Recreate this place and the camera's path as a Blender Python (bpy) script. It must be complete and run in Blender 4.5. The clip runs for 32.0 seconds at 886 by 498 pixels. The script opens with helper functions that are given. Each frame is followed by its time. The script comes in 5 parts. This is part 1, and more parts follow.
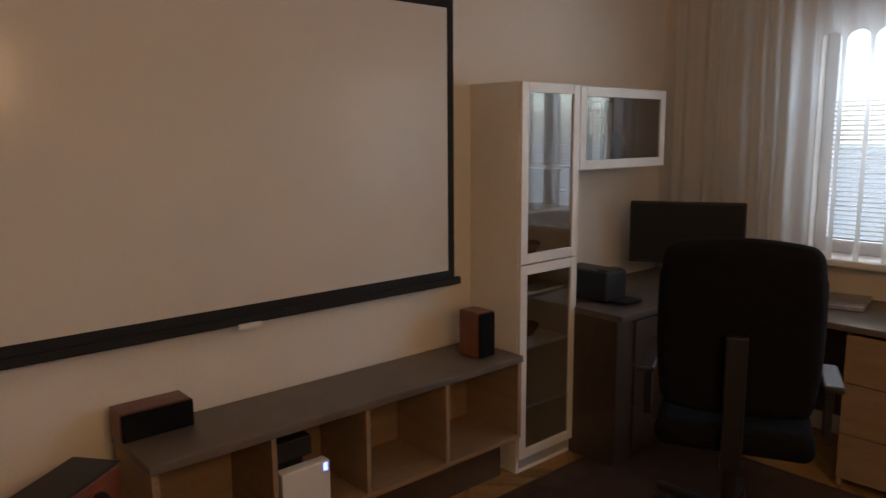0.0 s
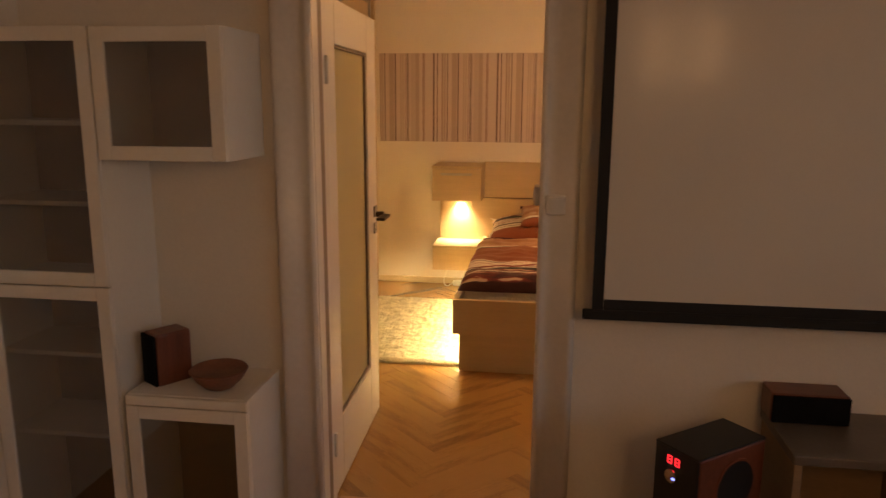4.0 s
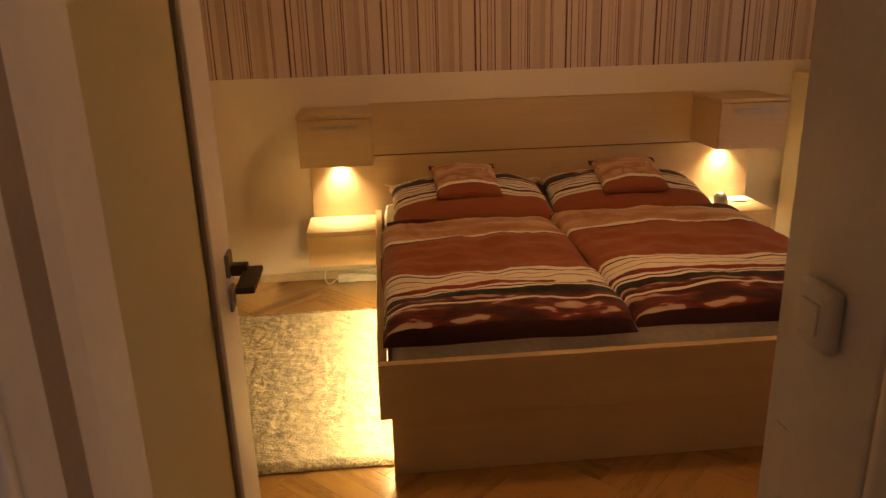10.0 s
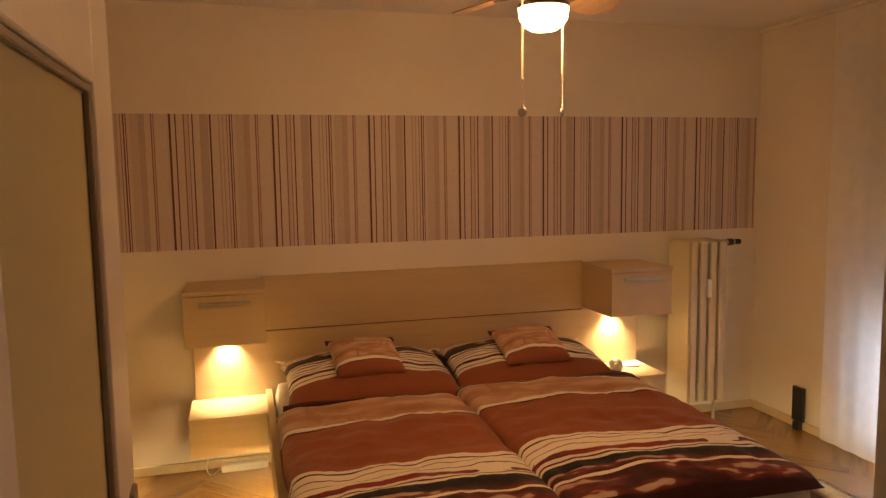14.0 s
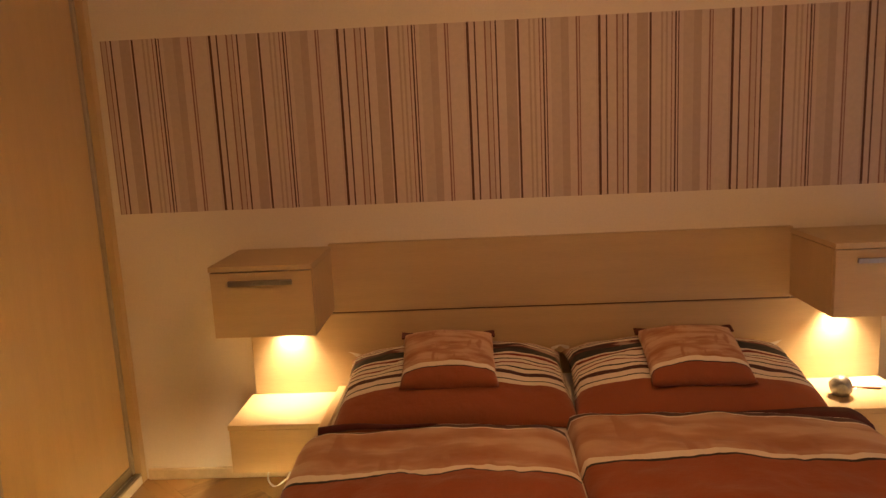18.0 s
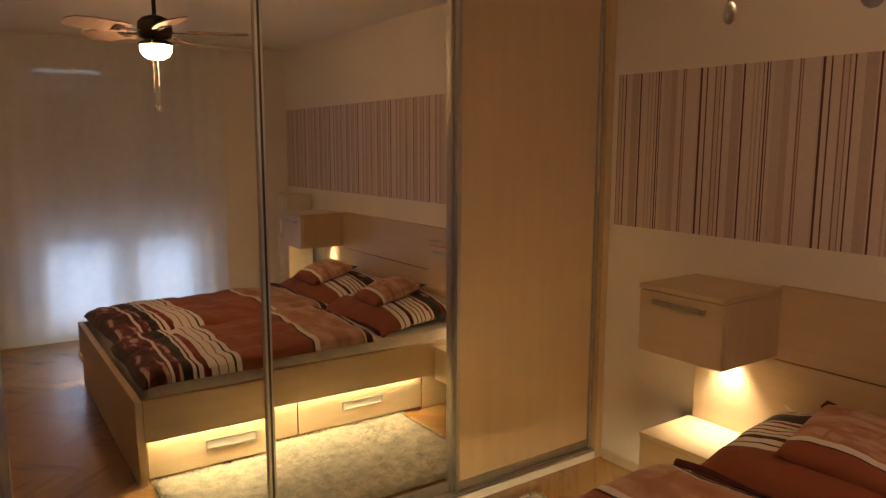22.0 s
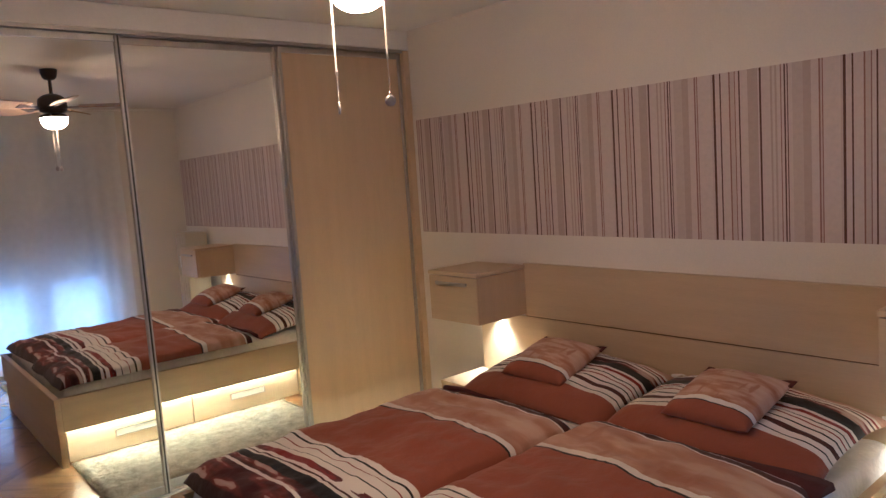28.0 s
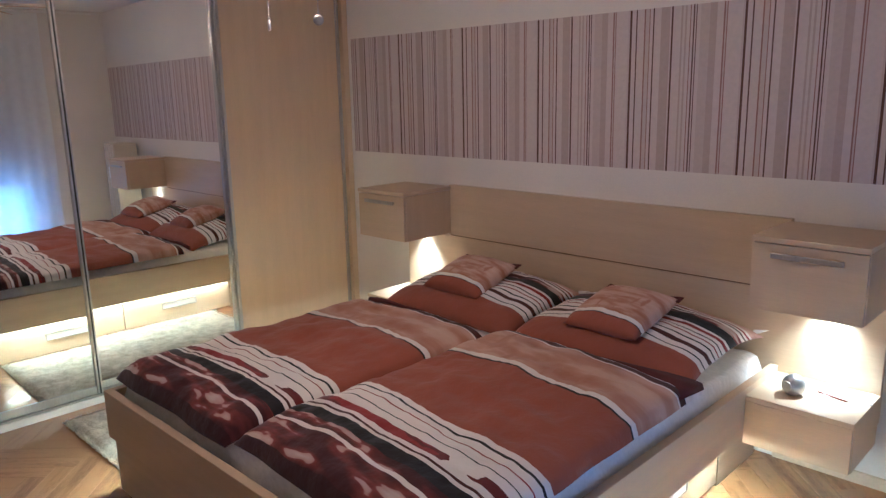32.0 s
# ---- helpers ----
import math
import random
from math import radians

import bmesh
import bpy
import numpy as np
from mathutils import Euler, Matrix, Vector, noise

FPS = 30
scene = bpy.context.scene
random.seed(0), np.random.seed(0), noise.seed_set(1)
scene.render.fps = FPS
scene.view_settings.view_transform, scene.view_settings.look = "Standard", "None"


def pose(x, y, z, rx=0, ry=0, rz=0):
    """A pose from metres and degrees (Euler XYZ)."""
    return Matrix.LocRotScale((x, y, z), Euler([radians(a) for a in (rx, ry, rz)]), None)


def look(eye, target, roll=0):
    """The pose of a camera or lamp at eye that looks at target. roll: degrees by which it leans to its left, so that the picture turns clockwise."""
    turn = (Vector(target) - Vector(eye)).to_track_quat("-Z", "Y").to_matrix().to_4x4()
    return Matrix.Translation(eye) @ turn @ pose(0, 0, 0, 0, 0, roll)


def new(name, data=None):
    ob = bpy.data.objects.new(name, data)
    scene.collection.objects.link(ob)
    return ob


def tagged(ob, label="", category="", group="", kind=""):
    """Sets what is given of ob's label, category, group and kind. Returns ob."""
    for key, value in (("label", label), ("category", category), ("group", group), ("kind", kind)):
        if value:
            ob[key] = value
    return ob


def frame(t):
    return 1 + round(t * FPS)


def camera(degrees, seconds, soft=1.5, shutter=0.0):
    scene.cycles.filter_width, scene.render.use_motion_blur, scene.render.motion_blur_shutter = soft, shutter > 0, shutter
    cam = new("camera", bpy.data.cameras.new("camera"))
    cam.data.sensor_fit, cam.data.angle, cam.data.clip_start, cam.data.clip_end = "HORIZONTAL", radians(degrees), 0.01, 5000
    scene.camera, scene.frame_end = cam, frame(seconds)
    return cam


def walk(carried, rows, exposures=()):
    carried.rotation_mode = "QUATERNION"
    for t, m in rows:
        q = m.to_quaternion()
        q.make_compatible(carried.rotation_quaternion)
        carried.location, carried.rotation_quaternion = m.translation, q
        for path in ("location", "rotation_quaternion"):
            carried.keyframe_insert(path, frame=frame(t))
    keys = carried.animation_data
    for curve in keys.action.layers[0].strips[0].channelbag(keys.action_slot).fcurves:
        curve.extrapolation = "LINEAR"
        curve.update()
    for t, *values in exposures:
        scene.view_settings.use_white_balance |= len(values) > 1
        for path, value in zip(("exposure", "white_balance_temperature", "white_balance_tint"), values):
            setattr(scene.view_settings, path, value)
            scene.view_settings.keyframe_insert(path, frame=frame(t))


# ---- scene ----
cam = camera(62.6, 32.0, soft=1.4, shutter=0.3)
PATH = [
    (0, (0.252, 0.04, 1.578), (1.559, 1.522, 1.266), -0.4),
    (0.5, (0.289, -0.005, 1.607), (1.403, 1.624, 1.285), -0.5),
    (1, (0.237, 0.005, 1.58), (1.159, 1.75, 1.252), -0.9),
    (1.5, (0.229, 0.006, 1.607), (0.895, 1.862, 1.274), -1.4),
    (2, (0.223, 0.022, 1.602), (0.679, 1.937, 1.248), -1.5),
    (2.5, (0.213, 0.022, 1.597), (0.517, 1.964, 1.231), -1.1),
    (3, (0.222, 0.03, 1.599), (0.323, 1.992, 1.226), -1.0),
    (3.5, (0.217, 0.05, 1.607), (0.133, 2.01, 1.217), -0.4),
    (4, (0.195, 0.064, 1.609), (-0.076, 2.006, 1.212), 0.3),
    (4.5, (0.19, 0.07, 1.613), (-0.217, 1.986, 1.21), 1.2),
    (6.5, (0.137, 0.552, 1.584), (-0.336, 2.462, 1.225), 0.6),
    (7, (0.023, 0.773, 1.594), (-0.279, 2.712, 1.209), 0.7),
    (7.5, (-0.004, 0.961, 1.571), (-0.249, 2.903, 1.159), -0.6),
    (8, (-0.047, 1.226, 1.587), (-0.27, 3.162, 1.139), -1.1),
    (8.5, (-0.073, 1.399, 1.59), (-0.277, 3.33, 1.112), -1.0),
    (9, (-0.168, 1.631, 1.592), (-0.24, 3.565, 1.085), -0.4),
    (9.5, (-0.235, 1.79, 1.582), (-0.217, 3.709, 1.019), -0.9),
    (10, (-0.275, 1.958, 1.6), (-0.12, 3.855, 0.985), -1.7),
    (10.5, (-0.325, 2.072, 1.619), (-0.079, 3.949, 0.974), -2.7),
    (11, (-0.393, 2.158, 1.64), (0.006, 3.996, 0.959), -2.5),
    (11.5, (-0.428, 2.189, 1.651), (0.113, 3.983, 0.951), -1.9),
    (12, (-0.431, 2.177, 1.673), (0.129, 3.997, 1.063), -2.1),
    (12.5, (-0.433, 2.166, 1.695), (0.111, 4.025, 1.195), -1.9),
    (13, (-0.435, 2.156, 1.713), (0.1, 4.048, 1.347), -1.3),
    (13.5, (-0.428, 2.133, 1.671), (0.107, 4.047, 1.452), -1.0),
    (15.5, (-0.261, 2.439, 1.699), (0.213, 4.371, 1.498), -0.5),
    (16, (-0.147, 2.594, 1.687), (0.196, 4.547, 1.428), -0.5),
    (16.5, (-0.071, 2.77, 1.657), (0.24, 4.726, 1.375), -0.4),
    (17, (-0.016, 2.94, 1.631), (0.296, 4.899, 1.372), -0.8),
    (17.5, (0.137, 3.089, 1.646), (0.297, 5.06, 1.343), -1.7),
    (18, (0.324, 3.247, 1.617), (0.23, 5.214, 1.267), -2.7),
    (18.5, (0.444, 3.346, 1.609), (0.24, 5.302, 1.244), -2.4),
    (19, (0.521, 3.45, 1.613), (-0.014, 5.343, 1.254), -3.0),
    (19.5, (0.648, 3.566, 1.619), (-0.229, 5.324, 1.242), -3.3),
    (20, (0.788, 3.629, 1.652), (-0.346, 5.222, 1.235), -3.1),
    (20.5, (0.857, 3.642, 1.637), (-0.494, 5.053, 1.209), -1.2),
    (21, (1.026, 3.598, 1.652), (-0.475, 4.867, 1.286), -0.1),
    (21.5, (1.155, 3.548, 1.671), (-0.436, 4.715, 1.347), 0.1),
    (22, (1.273, 3.545, 1.681), (-0.342, 4.688, 1.39), 0.2),
    (22.5, (1.42, 3.553, 1.681), (-0.235, 4.645, 1.422), 0.1),
    (23, (1.53, 3.522, 1.697), (-0.162, 4.559, 1.452), -0.3),
    (23.5, (1.584, 3.443, 1.697), (-0.101, 4.495, 1.464), -0.4),
    (24, (1.649, 3.409, 1.698), (0.0, 4.508, 1.428), -0.5),
    (24.5, (1.745, 3.42, 1.697), (0.076, 4.492, 1.437), -0.9),
    (25, (1.883, 3.449, 1.707), (0.185, 4.476, 1.451), -0.8),
    (25.5, (1.973, 3.438, 1.7), (0.308, 4.52, 1.455), -1.2),
    (26, (2.071, 3.388, 1.68), (0.562, 4.672, 1.416), -3.9),
    (26.5, (2.172, 3.339, 1.663), (0.822, 4.804, 1.473), -4.9),
    (28.5, (2.631, 3.258, 1.666), (1.099, 4.526, 1.449), -3.7),
    (29, (2.661, 3.227, 1.67), (1.181, 4.549, 1.424), -2.6),
    (29.5, (2.694, 3.216, 1.669), (1.282, 4.596, 1.346), -1.6),
    (30, (2.715, 3.209, 1.66), (1.361, 4.626, 1.261), -1.0),
    (30.5, (2.725, 3.209, 1.659), (1.369, 4.622, 1.252), -1.0),
    (31, (2.737, 3.199, 1.659), (1.381, 4.607, 1.238), -0.7),
    (31.5, (2.739, 3.2, 1.655), (1.387, 4.609, 1.225), -0.8),
    (32, (2.74, 3.193, 1.657), (1.369, 4.586, 1.234), -1.2),
]
EXPOSURES = [
    (0.0, 2.04, 6350, 10),
    (1.0, 2.72, 6600, 10),
    (2.0, 2.12, 7000, 10),
    (3.0, 1.52, 7300, 18),
    (4.0, 1.42, 7700, 19),
    (7.0, 1.12, 8200, 21),
    (8.0, 1.0, 8200, 21),
    (10.0, 0.6, 8300, 24),
    (11.0, 0.48, 8200, 24),
    (12.0, 0.54, 8100, 24),
    (13.0, 0.75, 7900, 23),
    (17.0, 0.9, 7900, 30),
    (21.0, 0.4, 6600, 22),
    (25.0, 0.65, 5250, 18),
    (26.5, 0.88, 4800, 17),
    (29.0, 1.12, 4050, 14),
    (32.0, 1.22, 3750, 12),
]
walk(cam, [(t, look(eye, target, roll)) for t, eye, target, roll in PATH], EXPOSURES)

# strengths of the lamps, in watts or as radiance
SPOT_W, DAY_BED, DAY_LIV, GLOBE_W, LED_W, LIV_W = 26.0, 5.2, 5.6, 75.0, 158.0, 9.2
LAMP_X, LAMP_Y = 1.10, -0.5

# ---- world, sun, exposure ----
world = bpy.data.worlds.new("world")
scene.world = world
world.use_nodes = True
wn = world.node_tree
sky = wn.nodes.new("ShaderNodeTexSky")
sky.sky_type, sky.sun_disc = "NISHITA", False
sky.sun_elevation, sky.sun_rotation = radians(38), radians(250)
wn.links.new(sky.outputs[0], wn.nodes["Background"].inputs[0])
wn.nodes["Background"].inputs[1].default_value = 0.15


def lamp(name, kind, m, energy, colour, **more):
    data = bpy.data.lights.new(name, kind)
    data.energy, data.color = energy, colour
    if kind == "SUN":
        data.angle = more["angle"]
    if kind == "SPOT":
        data.spot_size, data.spot_blend, data.shadow_soft_size = more["size"], more["blend"], more["soft"]
    if kind == "AREA":
        data.shape, data.size, data.size_y = "RECTANGLE", more["size"], more["size_y"]
    ob = new(name, data)
    ob.matrix_basis = m
    return ob


WARM_SPOT = (1.0, 0.83, 0.47)
lamp("sun", "SUN", pose(0, 0, 10, 62, 0, 110), 0.5, (1.0, 0.93, 0.85), angle=radians(12))
# spot lamps under the two wall cabinets beside the bed
for sx in (-0.526, 1.864):
    lamp("cabinet_spot", "SPOT", pose(sx, 6.338, 0.787), SPOT_W, WARM_SPOT, size=radians(100), blend=1.0, soft=0.024)
# sky light in the window openings
lamp("bedroom_window_light", "AREA", pose(3.16, 4.89, 0.50, 0, 90, 0), DAY_BED, (0.57, 0.75, 1.0), size=0.66, size_y=1.48)
lamp("living_window_light", "AREA", pose(4.42, 0.16, 1.6, 0, 90, 0), DAY_LIV, (0.78, 0.86, 1.0), size=1.1, size_y=2.8)

# ---- materials ----


def material(name, colour, rough=0.5, metal=0.0, vary=0.06, scale=6.0, fine=90.0, bump=0.03, spec=0.5, stretch=(1, 1, 1), tint=None, rand=0.0, coat=0.0, coord="Object"):
    """A paint, board, stone or metal: colour varied at two scales, with fine relief."""
    m = bpy.data.materials.new(name)
    m.use_nodes = True
    t = m.node_tree
    p = t.nodes["Principled BSDF"]
    p.inputs["Roughness"].default_value, p.inputs["Metallic"].default_value = rough, metal
    p.inputs["Specular IOR Level"].default_value = spec
    p.inputs["Coat Weight"].default_value = coat
    co = t.nodes.new("ShaderNodeTexCoord")
    mp = t.nodes.new("ShaderNodeMapping")
    mp.inputs["Scale"].default_value = stretch
    t.links.new(co.outputs[coord], mp.inputs[0])
    big, small = t.nodes.new("ShaderNodeTexNoise"), t.nodes.new("ShaderNodeTexNoise")
    big.inputs["Scale"].default_value, small.inputs["Scale"].default_value = scale, fine
    big.inputs["Detail"].default_value, small.inputs["Detail"].default_value = 4, 3
    for n in (big, small):
        t.links.new(mp.outputs[0], n.inputs["Vector"])
    add = t.nodes.new("ShaderNodeMath")
    add.operation = "ADD"
    half = t.nodes.new("ShaderNodeMath")
    half.operation, half.inputs[1].default_value = "MULTIPLY", 0.6
    t.links.new(small.outputs[0], half.inputs[0])
    t.links.new(big.outputs[0], add.inputs[0])
    t.links.new(half.outputs[0], add.inputs[1])
    src = add.outputs[0]
    if rand:
        info = t.nodes.new("ShaderNodeObjectInfo")
        geo = t.nodes.new("ShaderNodeNewGeometry")
        both = t.nodes.new("ShaderNodeMath")
        both.operation = "ADD"
        t.links.new(info.outputs["Random"], both.inputs[0])
        t.links.new(geo.outputs["Random Per Island"], both.inputs[1])
        fract = t.nodes.new("ShaderNodeMath")
        fract.operation = "FRACT"
        t.links.new(both.outputs[0], fract.inputs[0])
        mul = t.nodes.new("ShaderNodeMath")
        mul.operation, mul.inputs[1].default_value = "MULTIPLY_ADD", rand
        t.links.new(fract.outputs[0], mul.inputs[0])
        t.links.new(src, mul.inputs[2])
        src = mul.outputs[0]
    ramp = t.nodes.new("ShaderNodeValToRGB")
    lo = [c * (1 - 2.2 * vary) for c in colour]
    hi = [min(1, c * (1 + 2.2 * vary)) for c in (tint or colour)]
    ramp.color_ramp.elements[0].position, ramp.color_ramp.elements[1].position = 0.45, 1.15 if not rand else 1.0 + rand
    ramp.color_ramp.elements[1].position = min(1.0, ramp.color_ramp.elements[1].position)
    ramp.color_ramp.elements[0].color, ramp.color_ramp.elements[1].color = (*lo, 1), (*hi, 1)
    t.links.new(src, ramp.inputs[0])
    t.links.new(ramp.outputs[0], p.inputs["Base Color"])
    if bump:
        b = t.nodes.new("ShaderNodeBump")
        b.inputs["Strength"].default_value, b.inputs["Distance"].default_value = bump, 0.01
        t.links.new(small.outputs[0], b.inputs["Height"])
        t.links.new(b.outputs[0], p.inputs["Normal"])
    return m


def glow(name, colour, strength):
    m = bpy.data.materials.new(name)
    m.use_nodes = True
    t = m.node_tree
    e = t.nodes.new("ShaderNodeEmission")
    e.inputs[0].default_value, e.inputs[1].default_value = (*colour, 1), strength
    t.links.new(e.outputs[0], t.nodes["Material Output"].inputs[0])
    return m


def mixed(name, first, second, amount):
    """Two shaders mixed: (kind, colour, roughness) each."""
    m = bpy.data.materials.new(name)
    m.use_nodes = True
    t = m.node_tree
    mix = t.nodes.new("ShaderNodeMixShader")
    mix.inputs[0].default_value = amount
    for i, (kind, colour, rough) in enumerate((first, second)):
        s = t.nodes.new("ShaderNodeBsdf" + kind)
        s.inputs["Color"].default_value = (*colour, 1)
        if rough is not None:
            s.inputs["Roughness"].default_value = rough
        t.links.new(s.outputs[0], mix.inputs[1 + i])
    t.links.new(mix.outputs[0], t.nodes["Material Output"].inputs[0])
    return m


WHITE, BLACK, RED = (0.76, 0.71, 0.66), (0.012, 0.012, 0.016), (0.22, 0.018, 0.018)
RUST, TAN, MAROON = (0.27, 0.080, 0.040), (0.45, 0.225, 0.130), (0.055, 0.010, 0.012)


def ramp_node(t, stops, constant=True):
    r = t.nodes.new("ShaderNodeValToRGB")
    r.color_ramp.interpolation = "CONSTANT" if constant else "LINEAR"
    while len(r.color_ramp.elements) < len(stops):
        r.color_ramp.elements.new(0.5)
    for e, (at, c) in zip(r.color_ramp.elements, stops):
        e.position = at
        e.color = (*c, 1) if isinstance(c, tuple) else (c, c, c, 1)
    return r


def bedding(name, stops, tan, burg, broken=None, wobble=0.012):
    """Printed cotton: bands along v, with washed, painterly zones."""
    m = bpy.data.materials.new(name)
    m.use_nodes = True
    t = m.node_tree
    p = t.nodes["Principled BSDF"]
    p.inputs["Roughness"].default_value = 0.75
    p.inputs["Specular IOR Level"].default_value = 0.25
    p.inputs["Sheen Weight"].default_value = 0.15
    uv = t.nodes.new("ShaderNodeUVMap")
    sep = t.nodes.new("ShaderNodeSeparateXYZ")
    t.links.new(uv.outputs[0], sep.inputs[0])
    wav = t.nodes.new("ShaderNodeTexNoise")
    wav.inputs["Scale"].default_value, wav.inputs["Detail"].default_value = 5.0, 2
    t.links.new(uv.outputs[0], wav.inputs["Vector"])
    shift = t.nodes.new("ShaderNodeMath")
    shift.operation, shift.inputs[1].default_value, shift.inputs[2].default_value = "MULTIPLY_ADD", wobble * 2, -wobble
    t.links.new(wav.outputs[0], shift.inputs[0])
    v = t.nodes.new("ShaderNodeMath")
    t.links.new(sep.outputs[1], v.inputs[0])
    t.links.new(shift.outputs[0], v.inputs[1])
    base = ramp_node(t, stops)
    t.links.new(v.outputs[0], base.inputs[0])
    out = base.outputs[0]
    # each painterly zone: where it lies, its colours, the strokes' frequency across and along, detail, seed
    layers = [(tan, [(0.30, (0.58, 0.40, 0.30)), (0.47, (0.52, 0.33, 0.235)), (0.53, (0.43, 0.235, 0.15)), (0.66, (0.35, 0.155, 0.085))], (1.7, 7.0), 3, 0.0, None),
              (tan, [(0.0, (0.33, 0.145, 0.078)), (1.0, (0.42, 0.22, 0.14))], (7.0, 2.2), 1, 5.3, (0.62, 0.67)),
              (burg, [(0.0, (0.018, 0.004, 0.008)), (0.44, (0.055, 0.009, 0.012)), (0.53, (0.13, 0.022, 0.020)), (0.565, (0.19, 0.035, 0.032)), (0.580, (0.42, 0.27, 0.22)), (0.66, (0.52, 0.41, 0.36))], (3.0, 15.0), 2, 3.7, None),
              (broken, [(0.0, RED), (0.5, (0.11, 0.012, 0.014)), (0.56, WHITE)], (1.9, 8.5), 2, 8.1, None)]
    for k, (zone, colours, freq, detail, seed, gate) in enumerate(layers):
        if not zone:
            continue
        mp = t.nodes.new("ShaderNodeMapping")
        mp.inputs["Scale"].default_value = (freq[0], freq[1], 1.0)
        t.links.new(uv.outputs[0], mp.inputs[0])
        n = t.nodes.new("ShaderNodeTexNoise")
        n.noise_dimensions = "4D"
        n.inputs["W"].default_value = seed
        n.inputs["Scale"].default_value, n.inputs["Detail"].default_value = 1.6, detail
        t.links.new(mp.outputs[0], n.inputs["Vector"])
        c = ramp_node(t, colours, constant=k == 3)
        t.links.new(n.outputs[0], c.inputs[0])
        mask = ramp_node(t, [(0.0, 0.0)] + [e for a, b in zone for e in ((a, 1.0), (b, 0.0))])
        t.links.new(v.outputs[0], mask.inputs[0])
        amount = mask.outputs[0]
        if gate:
            g = ramp_node(t, [(gate[0], 0.0), (gate[1], 1.0)], constant=False)
            t.links.new(n.outputs[0], g.inputs[0])
            both = t.nodes.new("ShaderNodeMath")
            both.operation = "MULTIPLY"
            t.links.new(amount, both.inputs[0])
            t.links.new(g.outputs[0], both.inputs[1])
            amount = both.outputs[0]
        mix = t.nodes.new("ShaderNodeMixRGB")
        t.links.new(amount, mix.inputs[0])
        t.links.new(out, mix.inputs[1])
        t.links.new(c.outputs[0], mix.inputs[2])
        out = mix.outputs[0]
    t.links.new(out, p.inputs["Base Color"])
    weave = t.nodes.new("ShaderNodeTexNoise")
    weave.inputs["Scale"].default_value, weave.inputs["Detail"].default_value = 14.0, 4
    co = t.nodes.new("ShaderNodeTexCoord")
    t.links.new(co.outputs["Object"], weave.inputs["Vector"])
    b = t.nodes.new("ShaderNodeBump")
    b.inputs["Strength"].default_value, b.inputs["Distance"].default_value = 0.5, 0.018
    t.links.new(weave.outputs[0], b.inputs["Height"])
    t.links.new(b.outputs[0], p.inputs["Normal"])
    return m


def wallpaper_material():
    """Vertical printed stripes, one roll 0.545 m wide repeated."""
    m = bpy.data.materials.new("striped_wallpaper")
    m.use_nodes = True
    t = m.node_tree
    p = t.nodes["Principled BSDF"]
    p.inputs["Roughness"].default_value = 0.6
    co = t.nodes.new("ShaderNodeTexCoord")
    sep = t.nodes.new("ShaderNodeSeparateXYZ")
    t.links.new(co.outputs["Object"], sep.inputs[0])
    a = t.nodes.new("ShaderNodeMath")
    a.operation, a.inputs[1].default_value = "ADD", 0.235 + 0.547 * 6
    d = t.nodes.new("ShaderNodeMath")
    d.operation, d.inputs[1].default_value = "DIVIDE", 0.547
    f = t.nodes.new("ShaderNodeMath")
    f.operation = "FRACT"
    t.links.new(sep.outputs[0], a.inputs[0])
    t.links.new(a.outputs[0], d.inputs[0])
    t.links.new(d.outputs[0], f.inputs[0])
    paper, dark, brown, beige, pale = (0.66, 0.56, 0.53), (0.10, 0.036, 0.032), (0.29, 0.15, 0.125), (0.50, 0.395, 0.355), (0.58, 0.48, 0.445)
    stops = [(0.0, dark), (0.017, paper), (0.058, dark), (0.069, paper), (0.133, brown), (0.146, pale), (0.182, brown), (0.190, paper), (0.215, dark), (0.228, paper), (0.290, beige), (0.375, paper), (0.384, dark), (0.400, paper), (0.470, beige), (0.485, paper), (0.507, beige), (0.520, paper), (0.548, brown), (0.556, paper), (0.577, dark), (0.589, paper), (0.599, dark), (0.609, paper), (0.640, pale), (0.715, beige), (0.775, paper), (0.832, brown), (0.842, pale), (0.852, brown), (0.863, paper), (0.982, pale)]
    r = ramp_node(t, stops)
    t.links.new(f.outputs[0], r.inputs[0])
    n = t.nodes.new("ShaderNodeTexNoise")
    n.inputs["Scale"].default_value = 60
    t.links.new(co.outputs["Object"], n.inputs["Vector"])
    mix = t.nodes.new("ShaderNodeMixRGB")
    mix.blend_type, mix.inputs[0].default_value = "MULTIPLY", 0.18
    t.links.new(r.outputs[0], mix.inputs[1])
    t.links.new(n.outputs[0], mix.inputs[2])
    t.links.new(mix.outputs[0], p.inputs["Base Color"])
    return m


PLASTER = material("white_wall_paint", (0.74, 0.69, 0.62), 0.85, vary=0.025, scale=1.6, fine=120, bump=0.05)
CEIL = material("ceiling_paint", (0.82, 0.79, 0.74), 0.9, vary=0.02, scale=1.2, fine=100, bump=0.04)
PARQUET = material("oak_parquet", (0.165, 0.087, 0.029), 0.26, vary=0.14, scale=2.5, fine=30, bump=0.015, stretch=(10.0, 1.0, 1.0), tint=(0.30, 0.168, 0.060), rand=0.42, coat=0.5, coord="UV")
JOINT = material("parquet_joint", (0.17, 0.08, 0.032), 0.7)
OAK_TRIM = material("oak_skirting", (0.36, 0.20, 0.085), 0.45, vary=0.1, scale=3, fine=40, stretch=(1, 1, 10))
